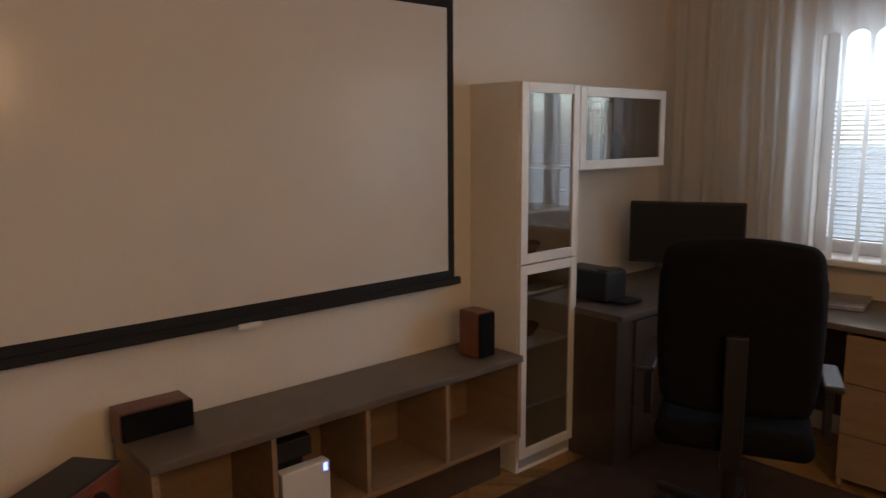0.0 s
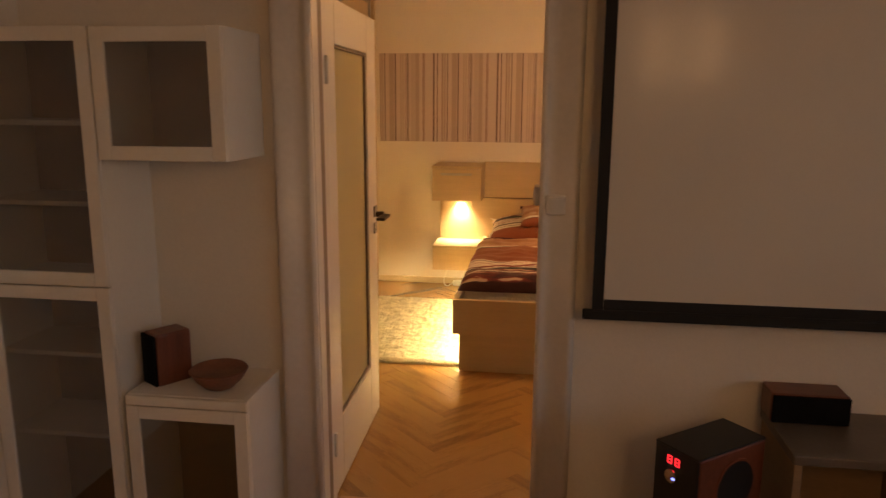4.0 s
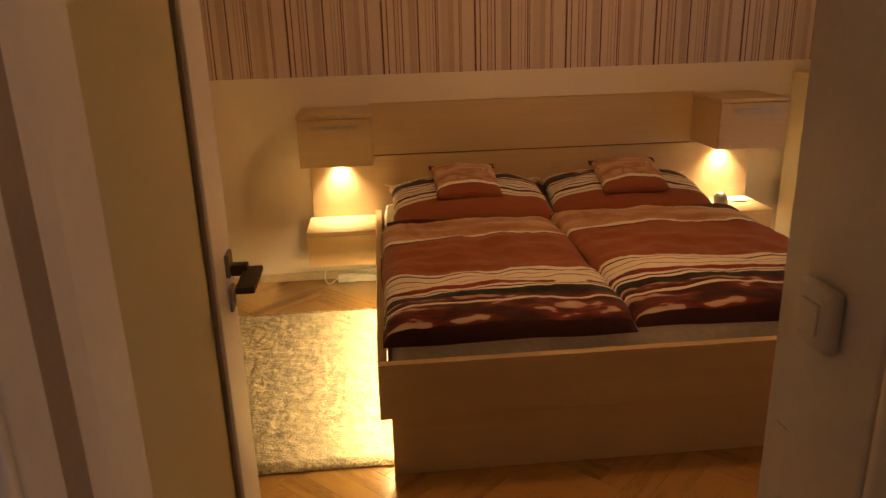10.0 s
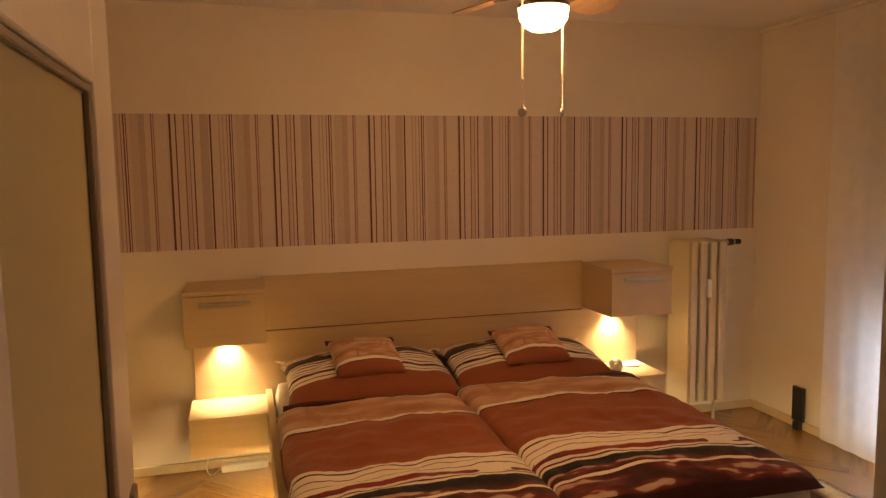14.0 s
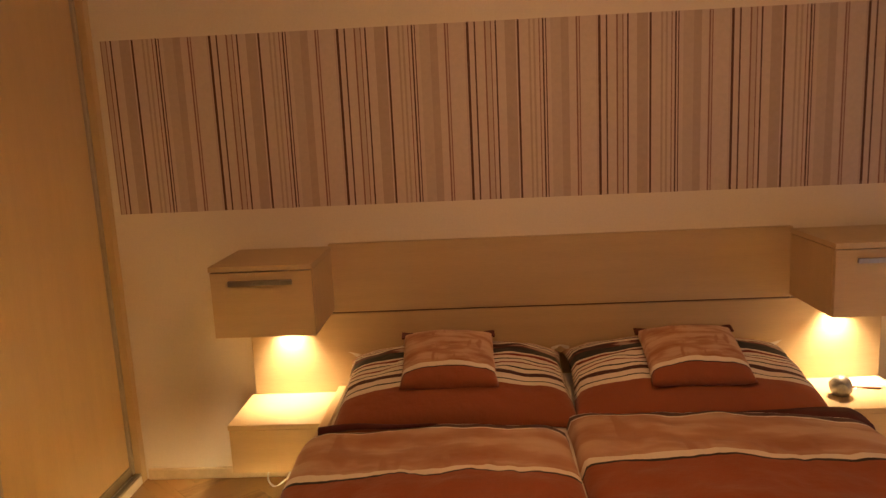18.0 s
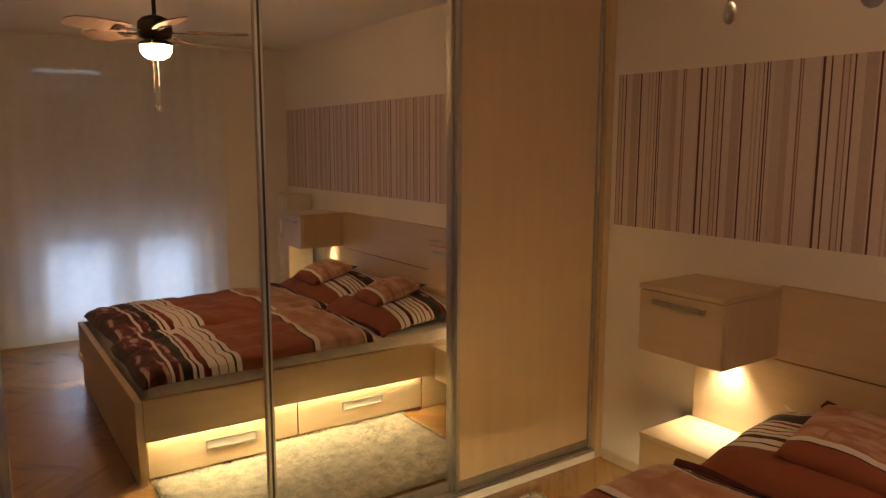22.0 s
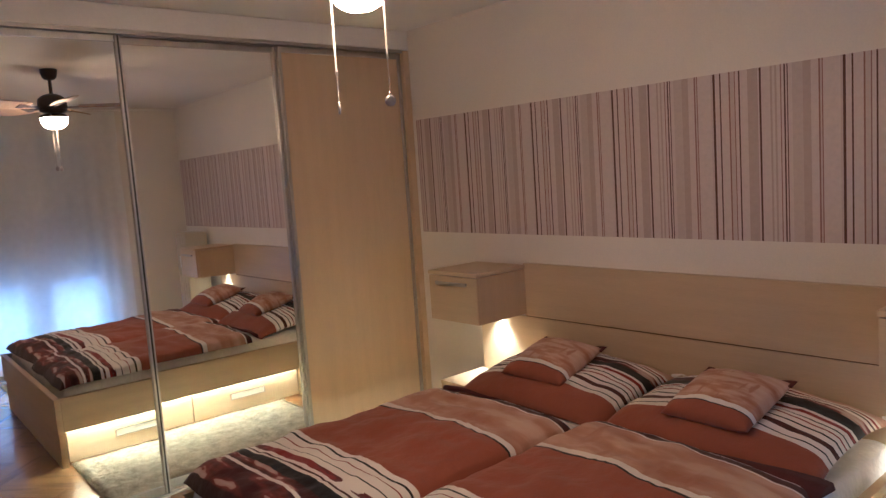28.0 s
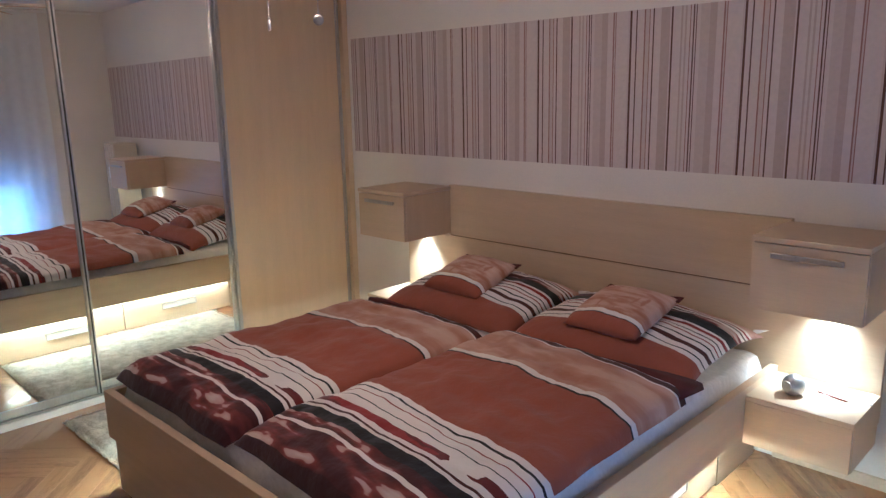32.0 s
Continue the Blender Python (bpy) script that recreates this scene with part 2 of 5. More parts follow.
BIRCH = material("birch_laminate", (0.55, 0.41, 0.245), 0.42, vary=0.025, scale=2.0, fine=28, bump=0.012, stretch=(10.0, 10.0, 1.0))
BIRCH_X = material("birch_laminate_level", (0.53, 0.40, 0.245), 0.42, vary=0.03, scale=2.0, fine=28, bump=0.012, stretch=(1.0, 1.0, 12.0))
SKIRT = material("cream_skirting_paint", (0.56, 0.45, 0.31), 0.5, vary=0.06, scale=5, fine=50)
GAP = material("brown_shadow_gap", (0.15, 0.085, 0.045), 0.8)
EDGE = material("dark_gap", (0.06, 0.035, 0.02), 0.8)
LACQUER = material("white_lacquer", (0.76, 0.73, 0.68), 0.35, vary=0.02, scale=4, fine=60, bump=0.01)
REBATE_BROWN = material("brown_rebate_lining", (0.30, 0.235, 0.19), 0.7, vary=0.05)
BEAD = material("grey_glazing_strip", (0.20, 0.165, 0.135), 0.6, vary=0.08)
FRAME_PAINT = material("glossy_white_paint", (0.74, 0.70, 0.66), 0.28, vary=0.03, scale=5, fine=50, bump=0.03)
GREY_TOP = material("grey_worktop", (0.13, 0.105, 0.085), 0.38, vary=0.08, scale=8, fine=120)
MAPLE = material("pale_maple_board", (0.29, 0.19, 0.11), 0.5, vary=0.08, scale=3, fine=40, stretch=(1, 1, 8))
DARK_WOOD = material("dark_desk_board", (0.075, 0.048, 0.032), 0.45, vary=0.1, scale=3, fine=40)
CHERRY = material("cherry_veneer", (0.15, 0.048, 0.028), 0.35, vary=0.15, scale=5, fine=60, stretch=(1, 8, 1))
BLACK_PL = material("black_plastic", (0.014, 0.013, 0.013), 0.45, vary=0.1, scale=10)
BLACK_CLOTH = material("black_mesh_cloth", (0.007, 0.007, 0.008), 0.95, vary=0.15, scale=30, fine=300, bump=0.2, spec=0.1)
SCREEN_W = material("matt_screen_cloth", (0.62, 0.58, 0.53), 0.15, vary=0.015, scale=2, fine=200, bump=0.0, spec=0.12)
SCREEN_B = material("black_screen_border", (0.008, 0.008, 0.009), 0.8)
ALU = material("brushed_aluminium", (0.45, 0.43, 0.40), 0.40, metal=1.0, vary=0.05, scale=12, fine=200, stretch=(1, 1, 0.1))
NICKEL = material("satin_nickel", (0.34, 0.31, 0.29), 0.38, metal=1.0, vary=0.05)
CHROME = material("satin_chrome", (0.70, 0.69, 0.67), 0.25, metal=1.0, vary=0.03)
BRONZE = material("dark_bronze", (0.060, 0.045, 0.035), 0.35, metal=0.7, vary=0.1)
BLADE = material("fan_blade_wood", (0.42, 0.29, 0.18), 0.45, vary=0.1, scale=4, fine=50, stretch=(8, 1, 1))
RADIATOR = material("radiator_enamel", (0.56, 0.49, 0.36), 0.4, vary=0.02)
SHEET = material("white_cotton_sheet", (0.74, 0.71, 0.66), 0.9, vary=0.05, scale=9, fine=45, bump=0.5)
CARPET = material("dark_brown_carpet", (0.050, 0.024, 0.016), 0.95, vary=0.2, scale=9, fine=220, bump=0.4)
PILE = material("cream_shaggy_pile", (0.46, 0.41, 0.31), 0.95, vary=0.17, scale=16, fine=110, bump=0.6, rand=0.12)
TERRA = material("terracotta", (0.20, 0.085, 0.052), 0.6, vary=0.12, scale=12)
HEM = material("maroon_cotton", (0.075, 0.014, 0.016), 0.85, vary=0.1, scale=20, fine=150, bump=0.2)
PAPER = material("white_paper", (0.74, 0.72, 0.68), 0.7)
GREEN = material("green_card", (0.04, 0.10, 0.09), 0.6)
PEWTER = material("silver_plastic", (0.38, 0.36, 0.35), 0.42, metal=0.7, vary=0.08, scale=25)
WHITE_PL = material("white_plastic", (0.74, 0.72, 0.68), 0.35, vary=0.01)
GLOSS_PL = material("glossy_white_plastic", (0.74, 0.72, 0.68), 0.12, vary=0.01)
CORD = mixed("white_cord", ("Translucent", (0.85, 0.82, 0.77), None), ("Diffuse", (0.82, 0.80, 0.76), None), 0.45)
PVC = material("window_pvc", (0.78, 0.78, 0.78), 0.35, vary=0.015)
SHUTTER = material("shutter_slat", (0.34, 0.32, 0.29), 0.6, vary=0.04)
STONE = material("concrete_balcony", (0.33, 0.32, 0.30), 0.9, vary=0.1, scale=4)
CASE_GLASS = mixed("cabinet_glass", ("Transparent", (0.76, 0.74, 0.71), None), ("Glossy", (0.9, 0.9, 0.9), 0.03), 0.11)
PANE = mixed("window_glass", ("Transparent", (0.94, 0.96, 0.96), None), ("Glossy", (0.9, 0.9, 0.9), 0.02), 0.07)
FROST = mixed("frosted_glass", ("Translucent", (0.86, 0.81, 0.58), None), ("Diffuse", (0.78, 0.73, 0.54), None), 0.5)


def drape(name, clear, colour, front=0.5):
    """A thin weave: part open, part lit through, part lit from the front."""
    m = bpy.data.materials.new(name)
    m.use_nodes = True
    t = m.node_tree
    kinds = [t.nodes.new("ShaderNodeBsdf" + k) for k in ("Transparent", "Translucent", "Diffuse")]
    for s in kinds[1:]:
        s.inputs["Color"].default_value = (*colour, 1)
    cloth, whole = t.nodes.new("ShaderNodeMixShader"), t.nodes.new("ShaderNodeMixShader")
    cloth.inputs[0].default_value = front
    co, n, k = t.nodes.new("ShaderNodeTexCoord"), t.nodes.new("ShaderNodeTexNoise"), t.nodes.new("ShaderNodeMath")
    n.inputs["Scale"].default_value = 14.0
    k.operation, k.inputs[1].default_value, k.inputs[2].default_value = "MULTIPLY_ADD", 0.14, 0.93 - clear
    t.links.new(co.outputs["Object"], n.inputs["Vector"])
    t.links.new(n.outputs[0], k.inputs[0])
    t.links.new(k.outputs[0], whole.inputs[0])
    t.links.new(kinds[1].outputs[0], cloth.inputs[1])
    t.links.new(kinds[2].outputs[0], cloth.inputs[2])
    t.links.new(kinds[0].outputs[0], whole.inputs[1])
    t.links.new(cloth.outputs[0], whole.inputs[2])
    t.links.new(whole.outputs[0], t.nodes["Material Output"].inputs[0])
    return m


BED_DRAPE = drape("bedroom_sheer", 0.08, (0.87, 0.86, 0.84), 0.48)
OPEN_LACE = drape("open_lace", 0.80, (0.80, 0.80, 0.78))
VOILE = mixed("voile_curtain", ("Translucent", (0.80, 0.78, 0.75), None), ("Diffuse", (0.72, 0.69, 0.65), None), 0.45)
MIRROR = mixed("mirror_glass", ("Glossy", (0.90, 0.91, 0.89), 0.0), ("Diffuse", (0.3, 0.3, 0.3), None), 0.02)
GLOBE = glow("lit_opal_glass", (1.0, 0.56, 0.23), GLOBE_W)
LED = glow("led_strip", (1.0, 0.83, 0.40), LED_W)
LED_WEAK = glow("led_strip_weak", (1.0, 0.83, 0.40), LED_W * 0.95)
SPOTLENS = glow("spot_lens", (1.0, 0.78, 0.40), 30.0)
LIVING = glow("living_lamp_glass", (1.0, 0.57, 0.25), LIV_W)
BLUE_LED, RED_LED = glow("blue_led", (0.10, 0.14, 1.0), 2.0), glow("red_digits", (1.0, 0.03, 0.04), 0.6)
WALLPAPER = wallpaper_material()
DUVET = bedding("duvet_print", [(0.0, WHITE), (0.028, BLACK), (0.035, MAROON), (0.060, WHITE), (0.068, TAN), (0.281, WHITE), (0.304, BLACK), (0.312, RUST), (0.640, WHITE), (0.657, BLACK), (0.666, WHITE), (0.688, RED), (0.695, WHITE), (0.723, BLACK), (0.729, WHITE), (0.755, RED), (0.785, WHITE), (0.798, MAROON), (0.806, WHITE), (0.817, BLACK), (0.852, RED), (0.884, WHITE), (0.897, MAROON), (0.978, (0.035, 0.006, 0.010))], [(0.068, 0.281)], [(0.852, 0.884), (0.897, 0.978)], [(0.755, 0.785)])
PILLOW = bedding("pillow_print", [(0.000, RUST), (0.240, WHITE), (0.285, BLACK), (0.295, WHITE), (0.345, MAROON), (0.385, WHITE), (0.420, BLACK), (0.430, WHITE), (0.465, RED), (0.480, WHITE), (0.510, BLACK), (0.520, WHITE), (0.560, RED), (0.590, WHITE), (0.615, BLACK), (0.700, MAROON), (0.760, WHITE), (0.790, MAROON), (0.805, WHITE), (0.830, RED), (0.850, WHITE), (0.875, TAN)], [(0.875, 0.999)], [(0.700, 0.760)], [(0.560, 0.590)], wobble=0.008)
CUSHION = bedding("cushion_print", [(0.0, RUST), (0.150, BLACK), (0.163, WHITE), (0.220, TAN), (0.975, MAROON)], [(0.220, 0.975)], None, None, wobble=0.004)

# ---- building helpers ----


def thing(name, at=(0, 0, 0), label="", category="", group="", kind="", rz=0.0):
    ob = new(name)
    ob.empty_display_size = 0.05
    ob.matrix_basis = pose(*at, 0, 0, rz)
    return tagged(ob, label, category, group, kind)


def part(name, bm, mat, parent=None, label="", smooth=False, local=False):
    """One mesh under a thing or a part. The bmesh is in world metres, or in the thing's own if local."""
    me = bpy.data.meshes.new(name)
    bm.normal_update()
    bm.to_mesh(me)
    bm.free()
    me.materials.append(mat)
    if smooth:
        me.polygons.foreach_set("use_smooth", [True] * len(me.polygons))
    ob = new(name, me)
    if parent:
        ob.parent = parent
        if not local and not parent.parent and parent.type == "EMPTY":
            ob.matrix_parent_inverse = parent.matrix_basis.inverted()
    if label:
        ob["label"] = label
    return ob


def again(ob, parent, m):
    """Another piece on the same mesh."""
    o = new(ob.name.split(".")[0], ob.data)
    o.parent = parent
    o.matrix_parent_inverse = ob.matrix_parent_inverse
    o.matrix_basis = m
    return o


def add_box(bm, x0, x1, y0, y1, z0, z1, bevel=0.0, seg=2):
    m = Matrix.Translation(((x0 + x1) / 2, (y0 + y1) / 2, (z0 + z1) / 2)) @ Matrix.Diagonal((abs(x1 - x0), abs(y1 - y0), abs(z1 - z0), 1))
    r = bmesh.ops.create_cube(bm, size=1, matrix=m)
    if bevel:
        es = list({e for v in r["verts"] for e in v.link_edges})
        bmesh.ops.bevel(bm, geom=es, offset=bevel, segments=seg, affect="EDGES", profile=0.5)
    return bm


def box(name, b, mat, parent=None, bevel=0.002, label="", seg=2):
    return part(name, add_box(bmesh.new(), *b, bevel, seg), mat, parent, label)


def add_cyl(bm, at, r, h, n=24, r2=None, m=None):
    mm = Matrix.Translation(at) @ (m or Matrix.Identity(4))
    bmesh.ops.create_cone(bm, cap_ends=True, segments=n, radius1=r, radius2=r if r2 is None else r2, depth=h, matrix=mm)
    return bm


def cyl(name, at, r, h, mat, parent=None, n=24, r2=None, m=None, label=""):
    return part(name, add_cyl(bmesh.new(), at, r, h, n, r2, m), mat, parent, label, smooth=False)


def lathe(profile, n=32):
    """A turned body from (radius, z) pairs about the z axis."""
    bm = bmesh.new()
    rings = [[bm.verts.new((r * math.cos(2 * math.pi * i / n), r * math.sin(2 * math.pi * i / n), z)) for i in range(n)] for r, z in profile]
    for a, b in zip(rings, rings[1:]):
        for i in range(n):
            bm.faces.new((a[i], a[(i + 1) % n], b[(i + 1) % n], b[i]))
    for ring, flip in ((rings[0], True), (rings[-1], False)):
        bm.faces.new(ring[::-1] if flip else ring)
    return bm


def moved(bm, m):
    bmesh.ops.transform(bm, matrix=m, verts=bm.verts)
    return bm


ALONG_X, ALONG_Y = Matrix.Rotation(radians(90), 4, "Y"), Matrix.Rotation(radians(90), 4, "X")


def structure(ob):
    return tagged(ob, kind="structure")


def wall_box(name, b, mat=None, label=""):
    return tagged(box(name, b, mat or PLASTER, None, 0.0, label), kind="structure", label=label)


def wall_with_holes(name, axis, at, thick, span, height, holes, mat, label):
    """A wall along x or y with rectangular openings (from, to, bottom, top), built of butted blocks in one mesh."""
    bm = bmesh.new()
    cuts = sorted({span[0], span[1], *[h[0] for h in holes], *[h[1] for h in holes]})
    for a, b in zip(cuts, cuts[1:]):
        here = sorted([h for h in holes if h[0] <= a + 1e-6 and h[1] >= b - 1e-6], key=lambda h: h[2])
        z = 0.0
        for h in here + [(0, 0, height, height)]:
            if h[2] - z > 1e-4:
                args = (a, b, at, at + thick) if axis == "x" else (at, at + thick, a, b)
                add_box(bm, *args, z, h[2])
            z = h[3]
    bmesh.ops.remove_doubles(bm, verts=bm.verts, dist=1e-5)
    return tagged(part(name, bm, mat), label=label, kind="structure")


# ---- the two rooms ----
H = 2.60
YB, XR, XW = 6.41, 3.00, -1.33
floor_base = tagged(box("floor", (-3.0, 4.6, -3.7, 6.9, -0.12, -0.012), JOINT, None, 0.0), "herringbone oak parquet floor, varnished and worn", kind="structure")
wall_box("ceiling_bedroom", (-2.2, XR + 0.3, 2.62, YB + 0.25, H, H + 0.12), CEIL, "white painted bedroom ceiling")
wall_box("ceiling_living", (-3.0, 4.6, -3.7, 2.62, H, H + 0.12), CEIL, "white painted living room ceiling")
wall_box("wall_bedroom_back", (-2.2, XR + 0.25, YB, YB + 0.25, 0, H), None, "white painted wall behind the bed")
wall_with_holes("wall_bedroom_window", "y", XR, 0.25, (2.70, YB), H, [(3.95, 5.64, 0.05, 2.34)], PLASTER, "white painted wall round a balcony window")
wall_with_holes("wall_between", "x", 2.53, 0.17, (-1.9, 4.45), H, [(-0.613, 0.19, 0.0, 2.0)], PLASTER, "white painted wall with an open doorway")
wall_box("wall_beside_wardrobe", (-2.0, XW, 2.70, 3.60, 0, H), None, "plain white wall beside the wardrobe")
wall_box("wall_wardrobe_back", (-2.2, -2.0, 2.70, YB, 0, H), None, "plain wall behind the wardrobe")
wall_box("wall_living_end", (-1.9, -1.68, -3.6, 2.53, 0, H), None, "white painted side wall of the living room")
# the opening below y 0.30 is unseen, added to let in more daylight
wall_with_holes("wall_living_window", "y", 4.22, 0.23, (-3.6, 2.53), H, [(-1.30, 1.62, 0.95, 2.16)], PLASTER, "wall round the living room window")
wall_box("wall_living_back", (-1.9, 4.45, -3.8, -3.6, 0, H), None, "plain white wall behind the walk")

# doorway: painted steel frame with rounded faces on both sides
def moulding(x0, d, w):
    """Upright casing with one rounded, swept profile; d is the way from the opening, w its width."""
    prof = [(-0.010, 0.0), (-0.010, 0.014), (-0.006, 0.021), (0.001, 0.024), (0.008, 0.021), (0.014, 0.013), (0.026, 0.008), (0.042, 0.009), (0.060, 0.017), (0.080, 0.028), (0.098, 0.035), (0.114, 0.037), (w - 0.009, 0.033), (w - 0.002, 0.020), (w, 0.0)]
    bm = bmesh.new()
    lo, hi = ([bm.verts.new((x0 + d * a, 2.529 - b, z)) for a, b in prof] for z in (0.0, 2.098))
    for k in range(len(prof) - 1):
        bm.faces.new((lo[k], lo[k + 1], hi[k + 1], hi[k]))
    bm.faces.new((lo[0], lo[-1], hi[-1], hi[0]))
    bm.faces.new(lo), bm.faces.new(hi)
    bmesh.ops.recalc_face_normals(bm, faces=bm.faces)
    for f in bm.faces:
        f.smooth = len(f.verts) == 4
    return bm


for n, (x0, x1) in enumerate(((-0.613, -0.742), (0.19, 0.312))):
    d = 1 if x1 > x0 else -1
    fr = thing(f"door_frame_{n + 1}", ((x0 + x1) / 2, 2.53, 0), "glossy white painted steel door frame upright", "door frame", kind="structure")
    part("casing", moulding(x0, d, abs(x1 - x0)), FRAME_PAINT, fr)
    box("reveal", (x0 - d * 0.012, x0 - d * 0.001, 2.531, 2.602 if d < 0 else 2.665, 0, 2.0), FRAME_PAINT, fr, 0.004)
    # left side only: a darker brown strip along the rebate
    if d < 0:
        box("seal", (x0 - d * 0.005, x0 - d * 0.001, 2.603, 2.666, 0, 2.0), REBATE_BROWN, fr, 0.001, "darker brown strip along the rebate")
    box("rebate", (x0 - d * 0.004, x0 - d * 0.001, 2.667, 2.720, 0, 2.0), FRAME_PAINT, fr, 0.001)
    box("face_bedroom", (x0, x1 - d * 0.03, 2.701, 2.718, 0, 2.06), FRAME_PAINT, fr, 0.006)
top = thing("door_frame_3", (-0.2, 2.53, 2.0), "glossy white painted steel door frame head", "door frame", kind="structure")
box("face_outer", (-0.690, 0.262, 2.505, 2.529, 2.062, 2.10), FRAME_PAINT, top, 0.008)
box("face_inner", (-0.600, 0.178, 2.495, 2.529, 1.988, 2.058), FRAME_PAINT, top, 0.012, seg=3)
box("reveal", (-0.600, 0.178, 2.531, 2.720, 1.988, 1.999), FRAME_PAINT, top, 0.003)
threshold = box("threshold", (-0.600, 0.178, 2.50, 2.73, -0.005, 0.012), OAK_TRIM, None, 0.004)
tagged(threshold, "worn oak threshold strip in the doorway", "threshold", kind="structure")


def skirting(name, b):
    ob = box(name, b, SKIRT, None, 0.006)
    tagged(ob, "cream painted skirting board", "skirting", kind="structure")


skirting("baseboard_back_1", (-1.27, -0.31, YB - 0.018, YB - 0.001, 0, 0.055))
skirting("baseboard_back_2", (1.66, XR - 0.002, YB - 0.018, YB - 0.001, 0, 0.055))
skirting("baseboard_window_1", (XR - 0.018, XR - 0.001, 5.68, YB - 0.02, 0, 0.055))
skirting("baseboard_window_2", (XR - 0.018, XR - 0.001, 2.73, 3.92, 0, 0.055))
skirting("baseboard_between_1", (0.32, XR - 0.02, 2.701, 2.718, 0, 0.055))
skirting("baseboard_living_1", (0.32, 4.2, 2.512, 2.529, 0, 0.055))

# striped wallpaper band
paper = box("wallpaper_band", (-1.252, 2.970, YB - 0.004, YB - 0.0005, 1.266, 2.012), WALLPAPER, None, 0.0)
tagged(paper, "wallpaper band with brown, beige and black vertical stripes", "wallpaper", kind="structure")

# ---- bedroom door ----
door = thing("door_1", (-0.625, 2.67, 0), "white door with a frosted glass panel, standing open", "door", kind="structure")
LX0, LX1 = -0.650, -0.612
GY0, GY1, GZ0, GZ1 = 2.825, 3.395, 0.310, 1.820
box("hinge_stile", (LX0, LX1, 2.675, GY0 - 0.001, 0.012, 1.990), LACQUER, door, 0.004)
box("lock_stile", (LX0, LX1, GY1 + 0.001, 3.588, 0.012, 1.990), LACQUER, door, 0.004)
box("top_rail", (LX0, LX1, GY0, GY1, GZ1 + 0.001, 1.990), LACQUER, door, 0.004)
box("bottom_rail", (LX0, LX1, GY0, GY1, 0.012, GZ0 - 0.001), LACQUER, door, 0.004)
box("glass_panel", (-0.634, -0.629, GY0 + 0.001, GY1 - 0.001, GZ0, GZ1), FROST, door, 0.0, "pale frosted glass pane")
for x0, x1 in ((-0.6285, -0.618), (-0.645, -0.6345)):
    box("glazing_bead", (x0, x1, GY0 + 0.001, GY0 + 0.013, GZ0 + 0.013, GZ1 - 0.013), BEAD, door, 0.003)
    box("glazing_bead", (x0, x1, GY1 - 0.013, GY1 - 0.001, GZ0 + 0.013, GZ1 - 0.013), BEAD, door, 0.003)
    box("glazing_bead", (x0, x1, GY0 + 0.001, GY1 - 0.001, GZ1 - 0.012, GZ1), BEAD, door, 0.003)
    box("glazing_bead", (x0, x1, GY0 + 0.001, GY1 - 0.001, GZ0, GZ0 + 0.012), BEAD, door, 0.003)
for side in (1, -1):
    face = LX1 if side > 0 else LX0
    plate = box("door_handle", (face, face + side * 0.009, 3.500, 3.552, 1.048, 1.102), NICKEL, door, 0.002, "satin nickel lever handle on a square plate")
    neck = bmesh.new()
    a, b = sorted((face + side * 0.009, face + side * 0.046))
    add_box(neck, a, b, 3.512, 3.540, 1.048, 1.074, 0.003)
    part("neck", neck, BRONZE, plate)
    a, b = sorted((face + side * 0.034, face + side * 0.076))
    box("lever", (a, b, 3.395, 3.545, 1.047, 1.061), BRONZE, plate, 0.003)
    key = box("key_plate", (face, face + side * 0.007, 3.500, 3.552, 0.966, 1.020), NICKEL, door, 0.002, "square nickel key plate")
    box("keyhole", (face + side * 0.004, face + side * 0.0082, 3.522, 3.530, 0.981, 1.005), BLACK_PL, key, 0.0)
box("lock_plate", (-0.641, -0.621, 3.5875, 3.5895, 0.95, 1.13), CHROME, door, 0.0, "chrome lock plate in the door edge")
for z in (0.25, 1.72):
    cyl("hinge", (-0.604, 2.672, z), 0.008, 0.10, LACQUER, door, 12)
door.matrix_basis = pose(-0.625, 2.70, 0, 0, 0, 1.6)
switch = thing("light_switch", (0.24, 2.50, 1.26), "square white light switch on the painted door frame", "light switch")
box("plate", (0.202, 0.266, 2.490, 2.522, 1.240, 1.306), FRAME_PAINT, switch, 0.007, seg=3)
part("rocker", moved(add_box(bmesh.new(), -0.022, 0.022, -0.006, 0.004, -0.024, 0.024, 0.003, 3), Matrix.Translation((0.234, 2.488, 1.273)) @ Matrix.Rotation(radians(5), 4, "X")), GLOSS_PL, switch, smooth=True)
catch = thing("wall_thermostat", (0.18, 2.625, 1.30), "small white plastic control box on the door reveal", "thermostat")
box("housing", (0.160, 0.1779, 2.590, 2.652, 1.255, 1.325), FRAME_PAINT, catch, 0.008, seg=3)
box("dial", (0.1560, 0.1604, 2.606, 2.636, 1.272, 1.308), WHITE_PL, catch, 0.002)
strike = thing("strike_plate", (0.18, 2.685, 1.04), "painted strike plate on the door reveal", "strike plate")
box("plate", (0.1842, 0.1868, 2.672, 2.697, 0.93, 1.12), LACQUER, strike, 0.0)

# ---- wardrobe with sliding mirror doors ----
wd = thing("wardrobe", (-1.65, 5.0, 0), "built-in wardrobe with two sliding mirror doors and one birch door", "wardrobe")
box("body", (-1.99, -1.93, 3.61, YB - 0.003, 0.02, H - 0.003), BIRCH, wd, 0.0)
box("side_panel", (-1.92, -1.372, 3.601, 3.622, 0.0, H - 0.003), BIRCH, wd, 0.0)
box("post", (-1.372, -1.292, 3.601, 3.655, 0.0, 2.47), BIRCH, wd, 0.003)
box("post", (-1.372, -1.283, 6.362, YB - 0.002, 0.0, 2.47), BIRCH, wd, 0.003)
